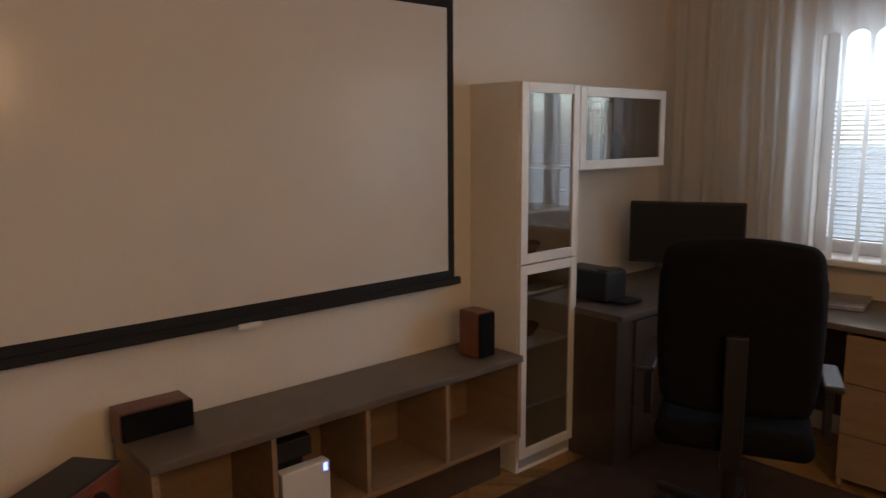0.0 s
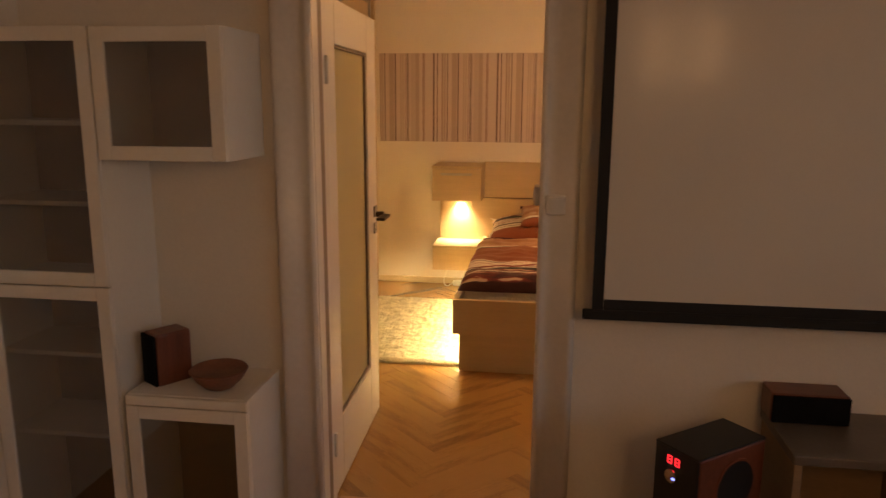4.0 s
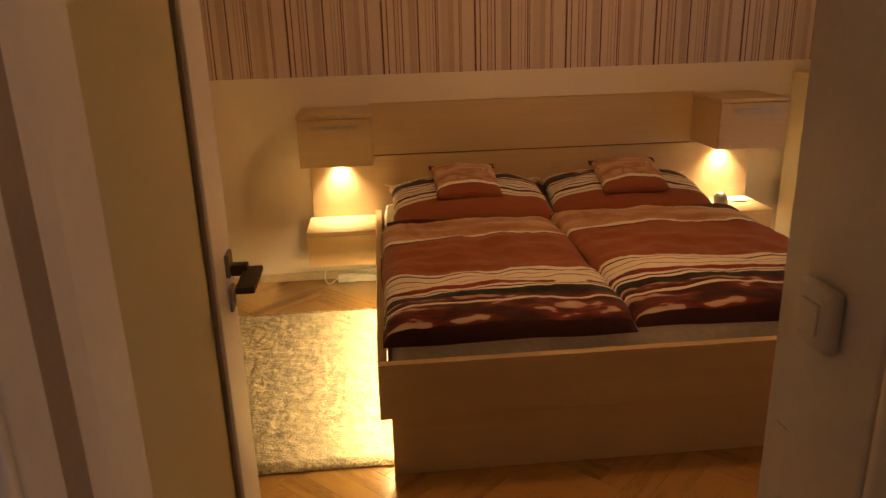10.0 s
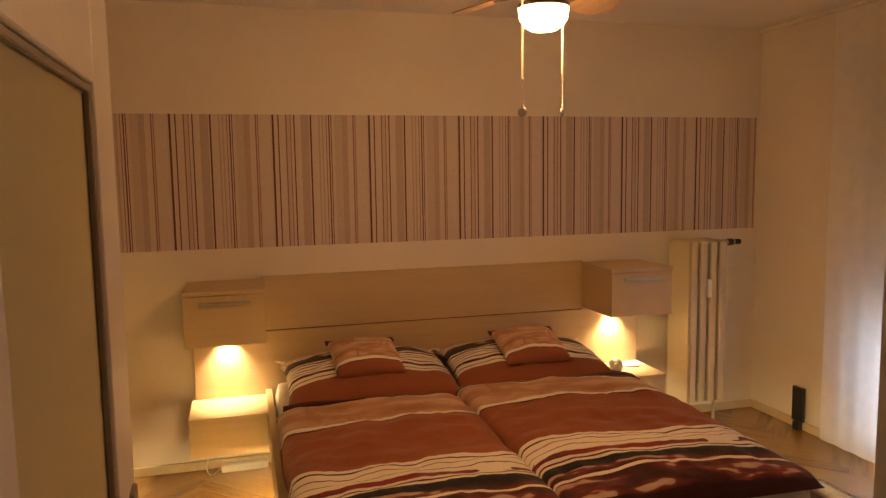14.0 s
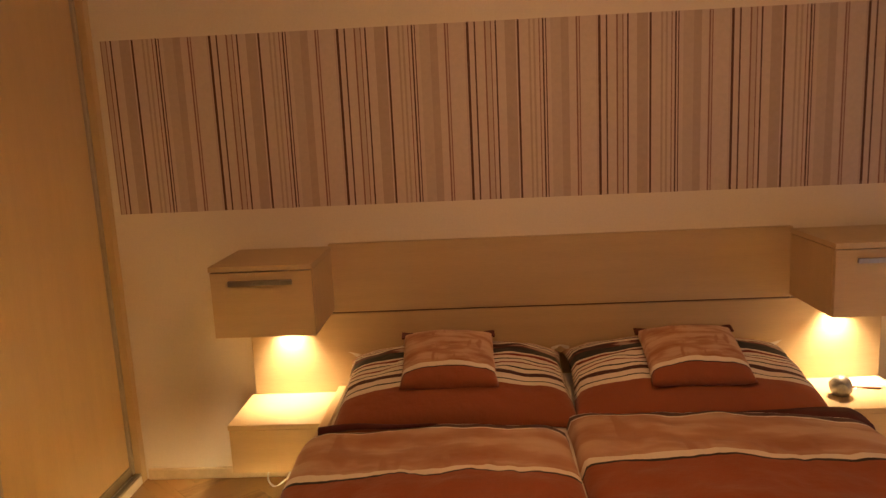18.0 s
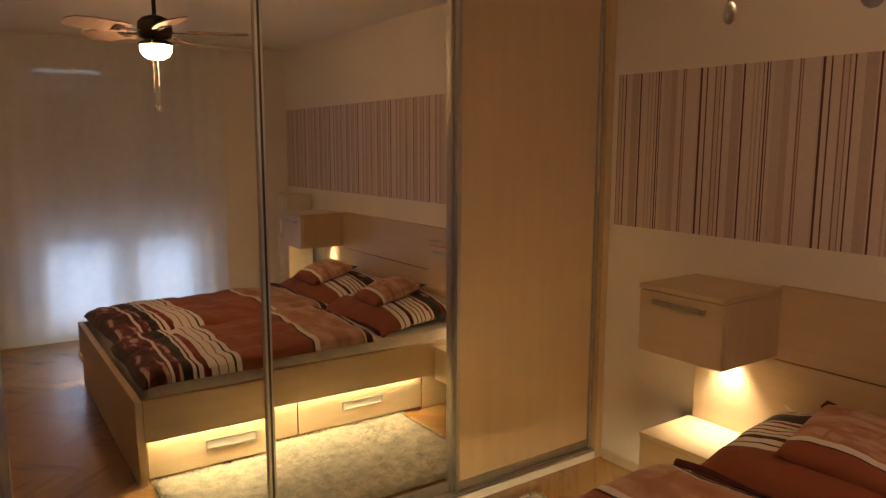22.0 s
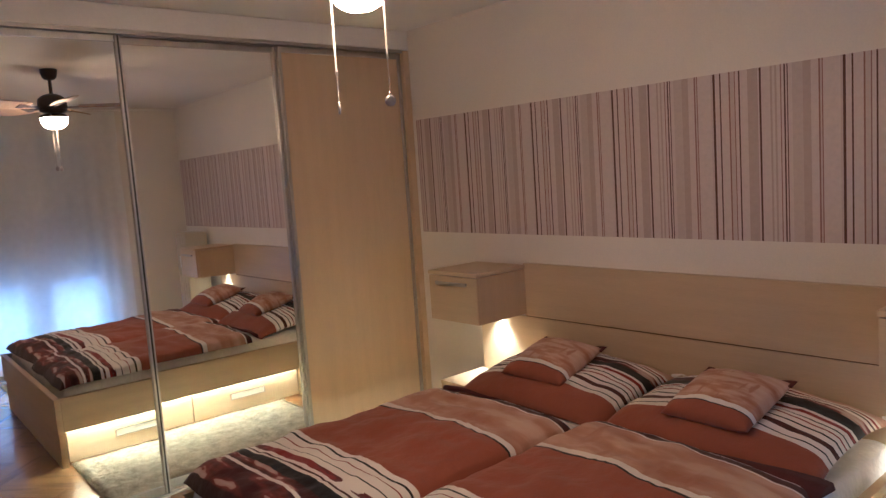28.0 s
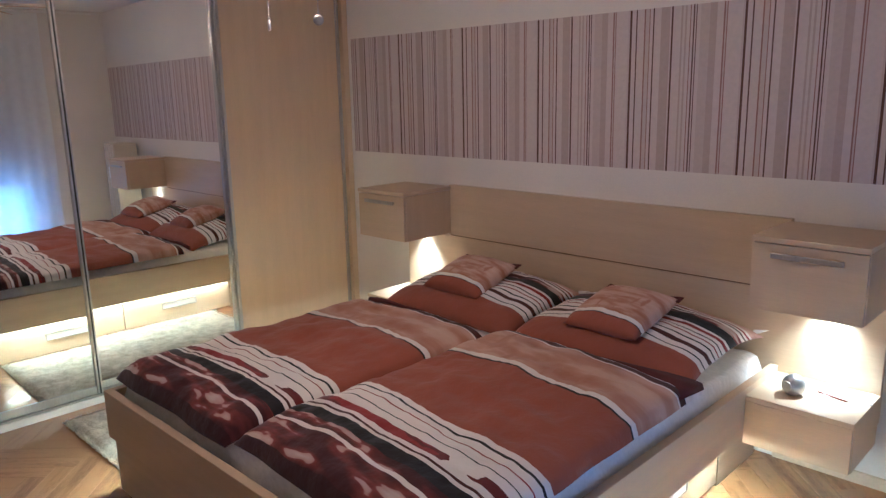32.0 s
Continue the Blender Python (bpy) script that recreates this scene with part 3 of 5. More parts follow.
box("header", (-1.45, -1.285, 3.601, YB - 0.002, 2.475, H - 0.003), LACQUER, wd, 0.003)
box("plinth", (-1.46, -1.285, 3.656, 6.361, 0.0, 0.040), LACQUER, wd, 0.003)
for x in (-1.300, -1.365):
    box("floor_track", (x - 0.012, x + 0.010, 3.657, 6.360, 0.041, 0.052), ALU, wd, 0.001)
    box("top_track", (x - 0.012, x + 0.010, 3.657, 6.360, 2.455, 2.474), ALU, wd, 0.001)


def sliding_door(y0, y1, x, filling, label, turn=None):
    dr = box("door", (x - 0.012, x - 0.003, y0 + 0.012, y1 - 0.012, 0.085, 2.425), filling, wd, 0.0, label)
    if turn:
        # the mirror doors do not hang quite true
        c = Matrix.Translation((x - 0.003, (y0 + y1) / 2, 1.25))
        dr.matrix_basis = c @ Matrix.Rotation(radians(turn[0]), 4, "Z") @ Matrix.Rotation(radians(-turn[1]), 4, "Y") @ c.inverted()
    wide = 0.030 if turn else 0.021
    for a, b in ((y0, y0 + wide), (y1 - wide, y1)):
        box("stile", (x - 0.018, x + 0.012, a, b, 0.054, 2.453), ALU, dr, 0.004, seg=3)
    if turn:
        a = y1 - 0.019 if y0 < 4 else y0 + 0.012
        box("brush_seal", (x + 0.0118, x + 0.0136, a, a + 0.009, 0.056, 2.451), BLACK_PL, dr, 0.0, "dark brush seal")
    box("rail", (x - 0.014, x + 0.006, y0 + wide + 0.001, y1 - wide - 0.001, 0.054, 0.098), ALU, dr, 0.003)
    box("rail", (x - 0.014, x + 0.006, y0 + wide + 0.001, y1 - wide - 0.001, 2.418, 2.453), ALU, dr, 0.003)
    return dr


sliding_door(3.66, 4.572, -1.320, MIRROR, "full-height mirror in an aluminium frame", (-0.92, 0.30))
sliding_door(4.545, 5.470, -1.362, MIRROR, "full-height mirror in an aluminium frame", (-0.82, 0.19))
sliding_door(5.455, 6.358, -1.325, BIRCH, "birch laminate panel in an aluminium frame")

# ---- bed ----
bed = thing("double_bed", (0.67, 5.3, 0), "birch laminate double bed with drawers and lit underside", "bed")
BX0, BX1, BY0, BY1 = -0.328, 1.664, 4.24, 6.375
T = 0.035
box("footboard", (BX0, BX1, BY0, BY0 + T, 0.236, 0.448), BIRCH_X, bed, 0.002)
box("side_board", (BX0, BX0 + T, BY0 + T + 0.001, BY1, 0.236, 0.448), BIRCH_X, bed, 0.002)
box("side_board", (BX1 - T, BX1, BY0 + T + 0.001, BY1, 0.236, 0.448), BIRCH_X, bed, 0.002)
box("base_front", (BX0 + 0.040, BX1 - 0.042, BY0 + 0.010, BY0 + 0.050, 0.0, 0.235), BIRCH_X, bed, 0.002)
box("slat_deck", (BX0 + T + 0.002, BX1 - T - 0.002, BY0 + T + 0.002, BY1, 0.255, 0.285), MAPLE, bed, 0.0)
for x, s in ((BX0 + 0.085, -1), (BX1 - 0.085, 1)):
    for y0, y1 in ((4.300, 5.140), (5.146, 5.975)):
        dr = box("drawer", (x - 0.010, x + 0.010, y0, y1, 0.018, 0.212), BIRCH_X, bed, 0.002)
        hy = (y0 + y1) / 2
        hb_ = bmesh.new()
        for b in ((hy - 0.135, hy + 0.135, 0.105, 0.110), (hy - 0.135, hy + 0.135, 0.149, 0.154), (hy - 0.135, hy - 0.130, 0.110, 0.149), (hy + 0.130, hy + 0.135, 0.110, 0.149)):
            add_box(hb_, min(x + s * 0.0095, x + s * 0.016), max(x + s * 0.0095, x + s * 0.016), *b)
        h = part("handle", hb_, ALU, dr, "slim aluminium handle frame")
        box("recess", (x + s * 0.0102, x + s * 0.0120, hy - 0.129, hy + 0.129, 0.1105, 0.1485), LACQUER, h, 0.0)
    box("base_end", (x - 0.009, x + 0.009, 5.982, 6.372, 0.0, 0.235), BIRCH_X, bed, 0.002)
    box("base_rail", (x - 0.010, x + 0.010, 4.300, 5.975, 0.215, 0.235), BIRCH_X, bed, 0.0)
    box("led_strip", (x + s * 0.034 - 0.006, x + s * 0.034 + 0.006, 4.31, 5.95, 0.2330, 0.2352), LED if s < 0 else LED_WEAK, bed, 0.0, "glowing warm white light strip")


def soft_body(nx, ny, shape, uvmap):
    """A closed soft form: top and bottom sheets over a grid, joined at the rim."""
    bm = bmesh.new()
    uvl = bm.loops.layers.uv.new("UVMap")
    grids = []
    for side in (1, -1):
        grids.append([[bm.verts.new(shape(2 * i / nx - 1, 2 * j / ny - 1, side)) for j in range(ny + 1)] for i in range(nx + 1)])
    for g, flip in zip(grids, (False, True)):
        for i in range(nx):
            for j in range(ny):
                quad = [(i, j), (i + 1, j), (i + 1, j + 1), (i, j + 1)]
                if flip:
                    quad = quad[::-1]
                f = bm.faces.new([g[a][b] for a, b in quad])
                for loop, (a, b) in zip(f.loops, quad):
                    loop[uvl].uv = uvmap(2 * a / nx - 1, 2 * b / ny - 1, not flip)
    bmesh.ops.remove_doubles(bm, verts=bm.verts, dist=2e-4)
    return bm


def mattress_shape(u, v, side):
    rim = max(0.0, (1 - abs(u) ** 40) * (1 - abs(v) ** 40)) ** 0.24
    p = Vector((u * 6, v * 7, side))
    crease = noise.noise(p) * 0.006 + noise.noise(Vector((u * 5, v * 30, 1.0))) * 0.006 * abs(u) ** 6 + noise.noise(Vector((u * 30, v * 5, 4.0))) * 0.006 * abs(v) ** 6 + noise.noise(p * 4.0) * 0.003
    pull = 1 + noise.noise(Vector((u * 3, v * 9, side * 0.3))) * 0.006
    return (0.667 + u * 0.948 * pull, 5.325 + v * 1.022 * pull, 0.396 + side * 0.109 * rim + (crease if side > 0 else 0.0))


mattress = part("mattress", soft_body(80, 90, mattress_shape, lambda u, v, top: (u, v)), SHEET, None, smooth=True)
tagged(mattress, "mattress under a wrinkled white cotton fitted sheet", "mattress")
for x0, x1, y0, y1 in ((-0.286, -0.278, 4.33, 6.31), (1.612, 1.620, 4.33, 6.31), (-0.24, 1.57, 4.300, 4.308)):
    box("sheet_hem", (x0, x1, y0, y1, 0.352, 0.358), SHEET, mattress, 0.002, "gathered lower hem of the sheet")


def duvet(x0, x1, y_head, y_foot, z, thick, seed, skew):
    """A folded duvet; v runs from the head to the foot."""
    w, l = (x1 - x0) / 2, (y_head - y_foot) / 2
    cx, cy = (x0 + x1) / 2, (y_head + y_foot) / 2

    def shape(u, v, side):
        rim = (max(0.0, 1 - abs(u) ** 8) * max(0.0, 1 - abs(v) ** 10)) ** 0.42
        p = Vector((u * w * 3 + seed, v * l * 3, seed * 1.7))
        fold = noise.noise(p) * 0.024 + noise.noise(p * 2.7) * 0.012 + noise.noise(Vector((u * 2 + seed, v * 9, 0))) * 0.009 + noise.noise(Vector((u * 14 + seed, v * 14, 3))) * 0.004
        seam = 0.004 * noise.noise(Vector((u * 16 + seed, v * 3, 7))) * math.exp(-((v - 0.41) / 0.05) ** 2) + 0.010 * noise.noise(Vector((u * 7 + seed, v * 10, 9))) * max(0.0, -v - 0.25)
        droop = -0.014 * max(0.0, (-v - 0.86) / 0.14) ** 2
        wob = noise.noise(Vector((v * 2.5 + seed, seed, side * 0.2))) * 0.012
        hgt = thick * rim * (1 + 0.10 * math.cos(u * 2.2)) + (fold + seam) * rim
        zz = z + (hgt if side > 0 else -0.004 * rim) + droop
        return (cx + u * w * (1 + 0.012 * side * rim) + wob, cy + v * l + skew * u * 0.5 * (0.3 + 0.35 * (v + 1)) + noise.noise(Vector((u * 2.2, seed, 0))) * 0.014, zz)

    return soft_body(60, 76, shape, lambda u, v, top: ((u + 1) / 2, (1 - v) / 2))


for x0, x1, yh, yf, sd, sk, lab in ((-0.300, 0.612, 5.660, 4.285, 1.3, 0.0, "striped rust-brown duvet folded flat on the bed"), (0.618, 1.616, 5.715, 4.295, 6.1, -0.15, "striped rust-brown duvet, its foot end rumpled")):
    ob = part("duvet", duvet(x0, x1, yh, yf, 0.506 if x0 < 0 else 0.510, 0.078, sd, sk), DUVET, None, smooth=True)
    tagged(ob, lab, "duvet", "duvets on the bed")
    # maroon hem turned up at one head corner
    a, b = (x0 + 0.035, x0 + 0.46) if x0 < 0 else (x1 - 0.002, x1 - 0.46)
    hem = bmesh.new()
    rows = []
    for k in range(13):
        f = k / 12
        x = a + (b - a) * f
        w = (0.030 if x0 < 0 else 0.185) * (1 - f) ** 0.9 + 0.004
        yc = (yh + 0.004 if x0 < 0 else yh - 0.062 + 0.050 * f) + noise.noise(Vector((x * 9, 2.0, sd))) * 0.006
        zc = (0.570 if x0 < 0 else 0.566) + noise.noise(Vector((x * 7, 5.0, sd))) * 0.006 - 0.018 * (1 - f) ** 6
        rows.append([hem.verts.new((x, yc - w * 0.5 * s_, zc - 0.012 * f + dz * (1 - 0.7 * f))) for s_, dz in ((1, -0.010), (0.8, 0.004), (0.0, 0.011), (-0.8, 0.002), (-1, -0.030))])
    for r0, r1 in zip(rows, rows[1:]):
        for k in range(4):
            hem.faces.new((r0[k], r1[k], r1[k + 1], r0[k + 1]))
        hem.faces.new((r0[4], r1[4], r1[0], r0[0]))
    hem.faces.new(rows[0]), hem.faces.new(rows[-1])
    bmesh.ops.recalc_face_normals(hem, faces=hem.faces)
    part("turned_hem", hem, HEM, ob, "dark maroon hem", smooth=True)


def pillow(w, l, h, seed, pinch, material_, name, m, label, group):
    big = w > 0.5

    def shape(u, v, side):
        e = (max(0.0, 1 - u * u) * max(0.0, 1 - v * v)) ** (0.46 if big else 0.42)
        pull = 1 - pinch * (1 - abs(v) ** 2.5) * abs(u) ** 3
        pull2 = 1 - pinch * (1 - abs(u) ** 2.5) * abs(v) ** 3
        n = (noise.noise(Vector((u * 2.5 + seed, v * 2.5, side))) * 0.024 + noise.noise(Vector((u * 6 + seed, v * 6, side))) * 0.009) * (1.0 if big else 0.35)
        pucker = noise.noise(Vector((u * 15 + seed, v * 15, 2.0))) * 0.010 * max(abs(u), abs(v)) ** 5
        return (u * w / 2 * pull, v * l / 2 * pull2, (h * (0.62 if side > 0 else -0.38)) * e + n * e + pucker * e - (0.22 if big else 0.0) * h * abs(u * v) ** 3)

    bm = soft_body(34, 30, shape, lambda u, v, top: ((u + 1) / 2, (v + 1) / 2))
    ob = part(name, bm, material_, None, smooth=True)
    ob.matrix_basis = m
    tagged(ob, label, name, group)
    if big:
        # pointed corners of the pillowcase
        for sx in (-1, 1):
            tip = bmesh.new()
            ring = [tip.verts.new((sx * (w / 2 - 0.040), l / 2 - 0.006 + dy, dz - 0.020)) for dy, dz in ((-0.020, 0.0), (-0.004, 0.016), (0.014, 0.004), (0.002, -0.012))]
            end = tip.verts.new((sx * (w / 2 + 0.016), l / 2 + 0.022, -0.006))
            for k in range(4):
                tip.faces.new((ring[k], ring[(k + 1) % 4], end))
            tip.faces.new(ring)
            bmesh.ops.recalc_face_normals(tip, faces=tip.faces)
            part("corner_tip", tip, SHEET, ob, "white pointed corner", local=True)
    else:
        # flat sewn hem along the back edge, its corners standing out
        hw, d0, d1 = w / 2 + 0.006, l / 2 - 0.030, l / 2 + 0.018
        hem = bmesh.new()
        rows = []
        for k in range(17):
            f = 2 * k / 16 - 1
            sag = (0.006 + 0.004 * noise.noise(Vector((f * 4, seed, 1.0))))
            back = d1 - 0.020 * (1 - f * f)
            rows.append([hem.verts.new((f * hw, y, sag + dz)) for y, dz in ((d0, -0.003), (d0, 0.003), (back, 0.002), (back, -0.002))])
        for r0, r1 in zip(rows, rows[1:]):
            for k in range(4):
                hem.faces.new((r0[k], r1[k], r1[(k + 1) % 4], r0[(k + 1) % 4]))
        hem.faces.new(rows[0]), hem.faces.new(rows[-1])
        bmesh.ops.recalc_face_normals(hem, faces=hem.faces)
        part("hem", hem, HEM, ob, "dark maroon sewn hem", local=True)


pillow(0.93, 0.66, 0.170, 2.0, 0.06, PILLOW, "pillow", pose(0.215, 6.030, 0.572, 7, 0, 1), "striped rust-brown pillow leaning against the headboard", "pillows on the bed")
pillow(0.94, 0.66, 0.170, 9.0, 0.06, PILLOW, "pillow", pose(1.125, 6.020, 0.572, 7, 0, -3), "striped rust-brown pillow leaning against the headboard", "pillows on the bed")
pillow(0.372, 0.37, 0.126, 4.0, 0.04, CUSHION, "cushion", pose(0.195, 5.985, 0.686, 15, 1, 2), "small tan and rust cushion lying on the pillow", "cushions on the pillows")
pillow(0.372, 0.37, 0.126, 7.0, 0.04, CUSHION, "cushion", pose(1.130, 5.945, 0.686, 15, -1, -3), "small tan and rust cushion lying on the pillow", "cushions on the pillows")

# headboard
hb = thing("headboard", (0.67, 6.39, 0.3), "birch laminate headboard panel fixed to the wall", "headboard")
box("lower_panel", (-0.712, 2.066, 6.380, YB - 0.001, 0.29, 0.784), BIRCH_X, hb, 0.002)
box("upper_panel", (-0.332, 1.672, 6.376, YB - 0.001, 0.792, 1.100), BIRCH_X, hb, 0.002)
# strip between the panels, the gap's shade put into its brown colour
box("shadow_gap", (-0.332, 1.672, 6.386, YB - 0.001, 0.785, 0.791), GAP, hb, 0.0)


def bedside(x0, x1, label_low, label_up):
    low = thing("nightstand", ((x0 + x1) / 2, 6.2, 0.207), label_low, "nightstand", "nightstands beside the bed")
    box("body", (x0, x1, 6.050, 6.379, 0.207, 0.3952), BIRCH, low, 0.002)
    box("top", (x0 - 0.002, x1 + 0.002, 6.028, 6.379, 0.396, 0.418), BIRCH_X, low, 0.002)
    box("drawer_front", (x0 + 0.002, x1 - 0.002, 6.030, 6.048, 0.209, 0.3948), BIRCH_X, low, 0.002)
    up = thing("wall_cabinet", ((x0 + x1) / 2, 6.2, 0.79), label_up, "wall cabinet", "wall cabinets beside the bed")
    ux0, ux1 = x0 + 0.003, x1 + 0.005
    box("body", (ux0, ux1, 6.010, 6.379, 0.803, 1.068), BIRCH, up, 0.002)
    box("top", (ux0 - 0.003, ux1 + 0.003, 5.984, 6.379, 1.071, 1.092), BIRCH_X, up, 0.002)
    fr = box("door", (ux0 + 0.001, ux1 - 0.001, 5.988, 6.008, 0.804, 1.066), BIRCH_X, up, 0.002)
    hx0, hx1 = ux0 + 0.075, ux1 - 0.075
    h = box("handle", (hx0, hx1, 5.968, 5.975, 1.016, 1.036), ALU, fr, 0.002, "straight aluminium bar handle")
    for hx in (hx0 + 0.012, hx1 - 0.012):
        box("handle_foot", (hx - 0.007, hx + 0.007, 5.975, 5.9875, 1.018, 1.034), ALU, h, 0.001)
    sp = cyl("spot_lamp", ((x0 + x1) / 2, 6.338, 0.799), 0.034, 0.008, CHROME, up, 28)
    cyl("lens", ((x0 + x1) / 2, 6.338, 0.7942), 0.024, 0.0015, SPOTLENS, sp, 24)


bedside(-0.728, -0.326, "birch floating nightstand lit from above", "birch wall cabinet with a spot lamp underneath")
bedside(1.662, 2.066, "birch floating nightstand with a clock and papers", "birch wall cabinet with a spot lamp underneath")

clock = thing("alarm_clock", (1.80, 6.17, 0.418), "round silver alarm clock on the nightstand", "clock")
bmc = lathe([(0.006, -0.042), (0.028, -0.038), (0.042, -0.018), (0.046, 0.0), (0.042, 0.020), (0.030, 0.036), (0.010, 0.042)], 28)
part("shell", moved(bmc, Matrix.Translation((1.80, 6.17, 0.458)) @ Matrix.Rotation(radians(70), 4, Vector((0.55, 0.83, 0))) @ Matrix.Diagonal((1, 1, 1.0, 1))), PEWTER, clock, smooth=True)
cyl("face", (1.786, 6.131, 0.460), 0.022, 0.006, ALU, clock, 24, m=Matrix.Rotation(radians(90), 4, "X") @ Matrix.Rotation(radians(-20), 4, "Y"))
cyl("foot", (1.80, 6.17, 0.4215), 0.018, 0.006, BLACK_PL, clock, 16)
pad = thing("notebook", (1.97, 6.30, 0.418), "thin open notebook on the nightstand", "notebook", rz=8)
for dz, mm, lab, s in ((0.0, PAPER, "cover", 0.0), (0.004, PAPER, "page", 0.008)):
    part(lab, add_box(bmesh.new(), -0.090 + s, 0.090 - s, -0.060 + s, 0.060 - s, dz, dz + 0.0035, 0.001), mm, pad, local=True)
pen = thing("pen", (1.93, 6.235, 0.418), "slim red pen beside the notebook", "pen", rz=-14)
part("barrel", add_cyl(bmesh.new(), (0, 0, 0.005), 0.0045, 0.12, 12, m=ALONG_X), CHERRY, pen, local=True)
part("tip", add_cyl(bmesh.new(), (0.066, 0, 0.005), 0.0045, 0.012, 12, 0.001, m=ALONG_X), CHROME, pen, local=True)

# socket and cable under the nightstands
for sx, lab in ((-0.46, "white extension socket on the floor under the nightstand"),):
    so = thing("extension_socket", (sx, 6.33, 0.0), lab, "socket")
    box("body", (sx - 0.13, sx + 0.13, 6.315, 6.372, 0.0, 0.042), WHITE_PL, so, 0.008, seg=3)
    for k in (-0.07, 0.0, 0.07):
        cyl("outlet", (sx + k, 6.343, 0.0425), 0.020, 0.003, WHITE_PL, so, 20)
    cu = bpy.data.curves.new("cable", "CURVE")
    cu.dimensions, cu.bevel_depth, cu.bevel_resolution = "3D", 0.004, 2
    s = cu.splines.new("BEZIER")
    s.bezier_points.add(2)
    for bp, co in zip(s.bezier_points, ((sx - 0.13, 6.345, 0.02), (sx - 0.19, 6.30, 0.006), (sx - 0.16, 6.33, 0.20))):
        bp.co, bp.handle_left_type, bp.handle_right_type = co, "AUTO", "AUTO"
    cb = new("cable", cu)
    cu.materials.append(WHITE_PL)
    cb.parent = so
    cb.matrix_parent_inverse = so.matrix_basis.inverted()

# ---- rugs ----


def rug(x0, x1, y0, y1, label, seed):
    ru = thing("shaggy_rug", ((x0 + x1) / 2, (y0 + y1) / 2, 0), label, "rug", "cream rugs beside the bed")
    bm = bmesh.new()
    nx, ny = int((x1 - x0) / 0.010), int((y1 - y0) / 0.010)
    g = [[None] * (ny + 1) for _ in range(nx + 1)]
    for i in range(nx + 1):
        for j in range(ny + 1):
            x, y = x0 + (x1 - x0) * i / nx, y0 + (y1 - y0) * j / ny
            n = noise.noise(Vector((x * 9, y * 9, seed))) * 0.005 + noise.noise(Vector((x * 26, y * 26, seed))) * 0.005 + noise.noise(Vector((x * 62, y * 62, seed))) * 0.0065
            rim = min(1.0, min(i, nx - i, j, ny - j) / 3.0)
            jig = noise.noise(Vector((x * 14, y * 14, seed + 3))) * 0.012
            g[i][j] = bm.verts.new((x + jig, y + jig * 0.8, max(0.003, (0.020 + n) * rim + 0.003)))
    for i in range(nx):
        for j in range(ny):
            bm.faces.new((g[i][j], g[i + 1][j], g[i + 1][j + 1], g[i][j + 1]))
    part("backing", bm, PILE, ru, smooth=True)
    rng = random.Random(seed)
    verts, faces = [], []
    for _ in range(3600):
        x, y = rng.uniform(x0, x1), rng.uniform(y0, y1)
        x, y = ((x, y0), (x, y1), (x0, y), (x1, y))[rng.randrange(4)]
        x, y = x + rng.uniform(-0.006, 0.01), y + rng.uniform(-0.01, 0.006)
        a, r, tilt = rng.uniform(0, 6.28), rng.uniform(0.0025, 0.005), rng.uniform(0.006, 0.020)
        top_ = (x + math.cos(a) * tilt, y + math.sin(a) * tilt, rng.uniform(0.008, 0.026))
        b = len(verts)
        for k in range(3):
            verts.append((x + r * math.cos(a + 2.09 * k), y + r * math.sin(a + 2.09 * k), 0.004))
        verts.append(top_)
        faces += [(b, b + 1, b + 3), (b + 1, b + 2, b + 3), (b + 2, b, b + 3)]
    me = bpy.data.meshes.new("fringe")
    me.from_pydata(verts, [], faces)
    me.materials.append(PILE)
    ob = new("fringe", me)
    ob.parent, ob.matrix_parent_inverse = ru, ru.matrix_basis.inverted()
    tagged(ob, kind="stuff")


rug(-1.155, -0.270, 4.320, 5.82, "cream shaggy rug between the bed and wardrobe", 5)
rug(1.64, 2.50, 4.33, 5.24, "cream shaggy rug between the bed and window", 11)

# ---- radiator ----
rad = thing("column_radiator", (2.42, 6.24, 0.1), "tall cream enamelled column radiator on the wall", "radiator")
first = None
for i in range(4):
    x = 2.320 + i * 0.069
    if first is None:
        bm = add_box(bmesh.new(), x - 0.0260, x + 0.0260, 6.120, 6.150, 0.175, 1.215, 0.010, 3)
        add_box(bm, x - 0.006, x + 0.006, 6.145, 6.335, 0.19, 1.20)
        add_box(bm, x - 0.0260, x + 0.0260, 6.330, 6.360, 0.175, 1.215, 0.010, 3)
        add_box(bm, x - 0.024, x + 0.024, 6.14, 6.35, 1.150, 1.222, 0.018, 3)
        add_box(bm, x - 0.024, x + 0.024, 6.14, 6.35, 0.165, 0.235, 0.018, 3)
        first = part("section", bm, RADIATOR, rad)
    else:
        again(first, rad, pose(i * 0.069, 0, 0))
for z in (0.197, 1.175):
    cyl("connector", (2.43, 6.24, z), 0.016, 0.28, RADIATOR, rad, 16, m=ALONG_X)
    cyl("wall_bracket", (2.43, 6.375, z), 0.010, 0.066, RADIATOR, rad, 12, m=ALONG_Y)
cyl("pipe", (2.565, 6.24, 0.098), 0.010, 0.196, RADIATOR, rad, 14)
cyl("valve", (2.605, 6.235, 1.195), 0.018, 0.07, CHROME, rad, 18, m=ALONG_X)
cyl("valve_knob", (2.655, 6.235, 1.195), 0.022, 0.035, BLACK_PL, rad, 18, m=ALONG_X)
cyl("valve_cap", (2.715, 6.235, 1.195), 0.018, 0.03, BLACK_PL, rad, 18, m=ALONG_X)
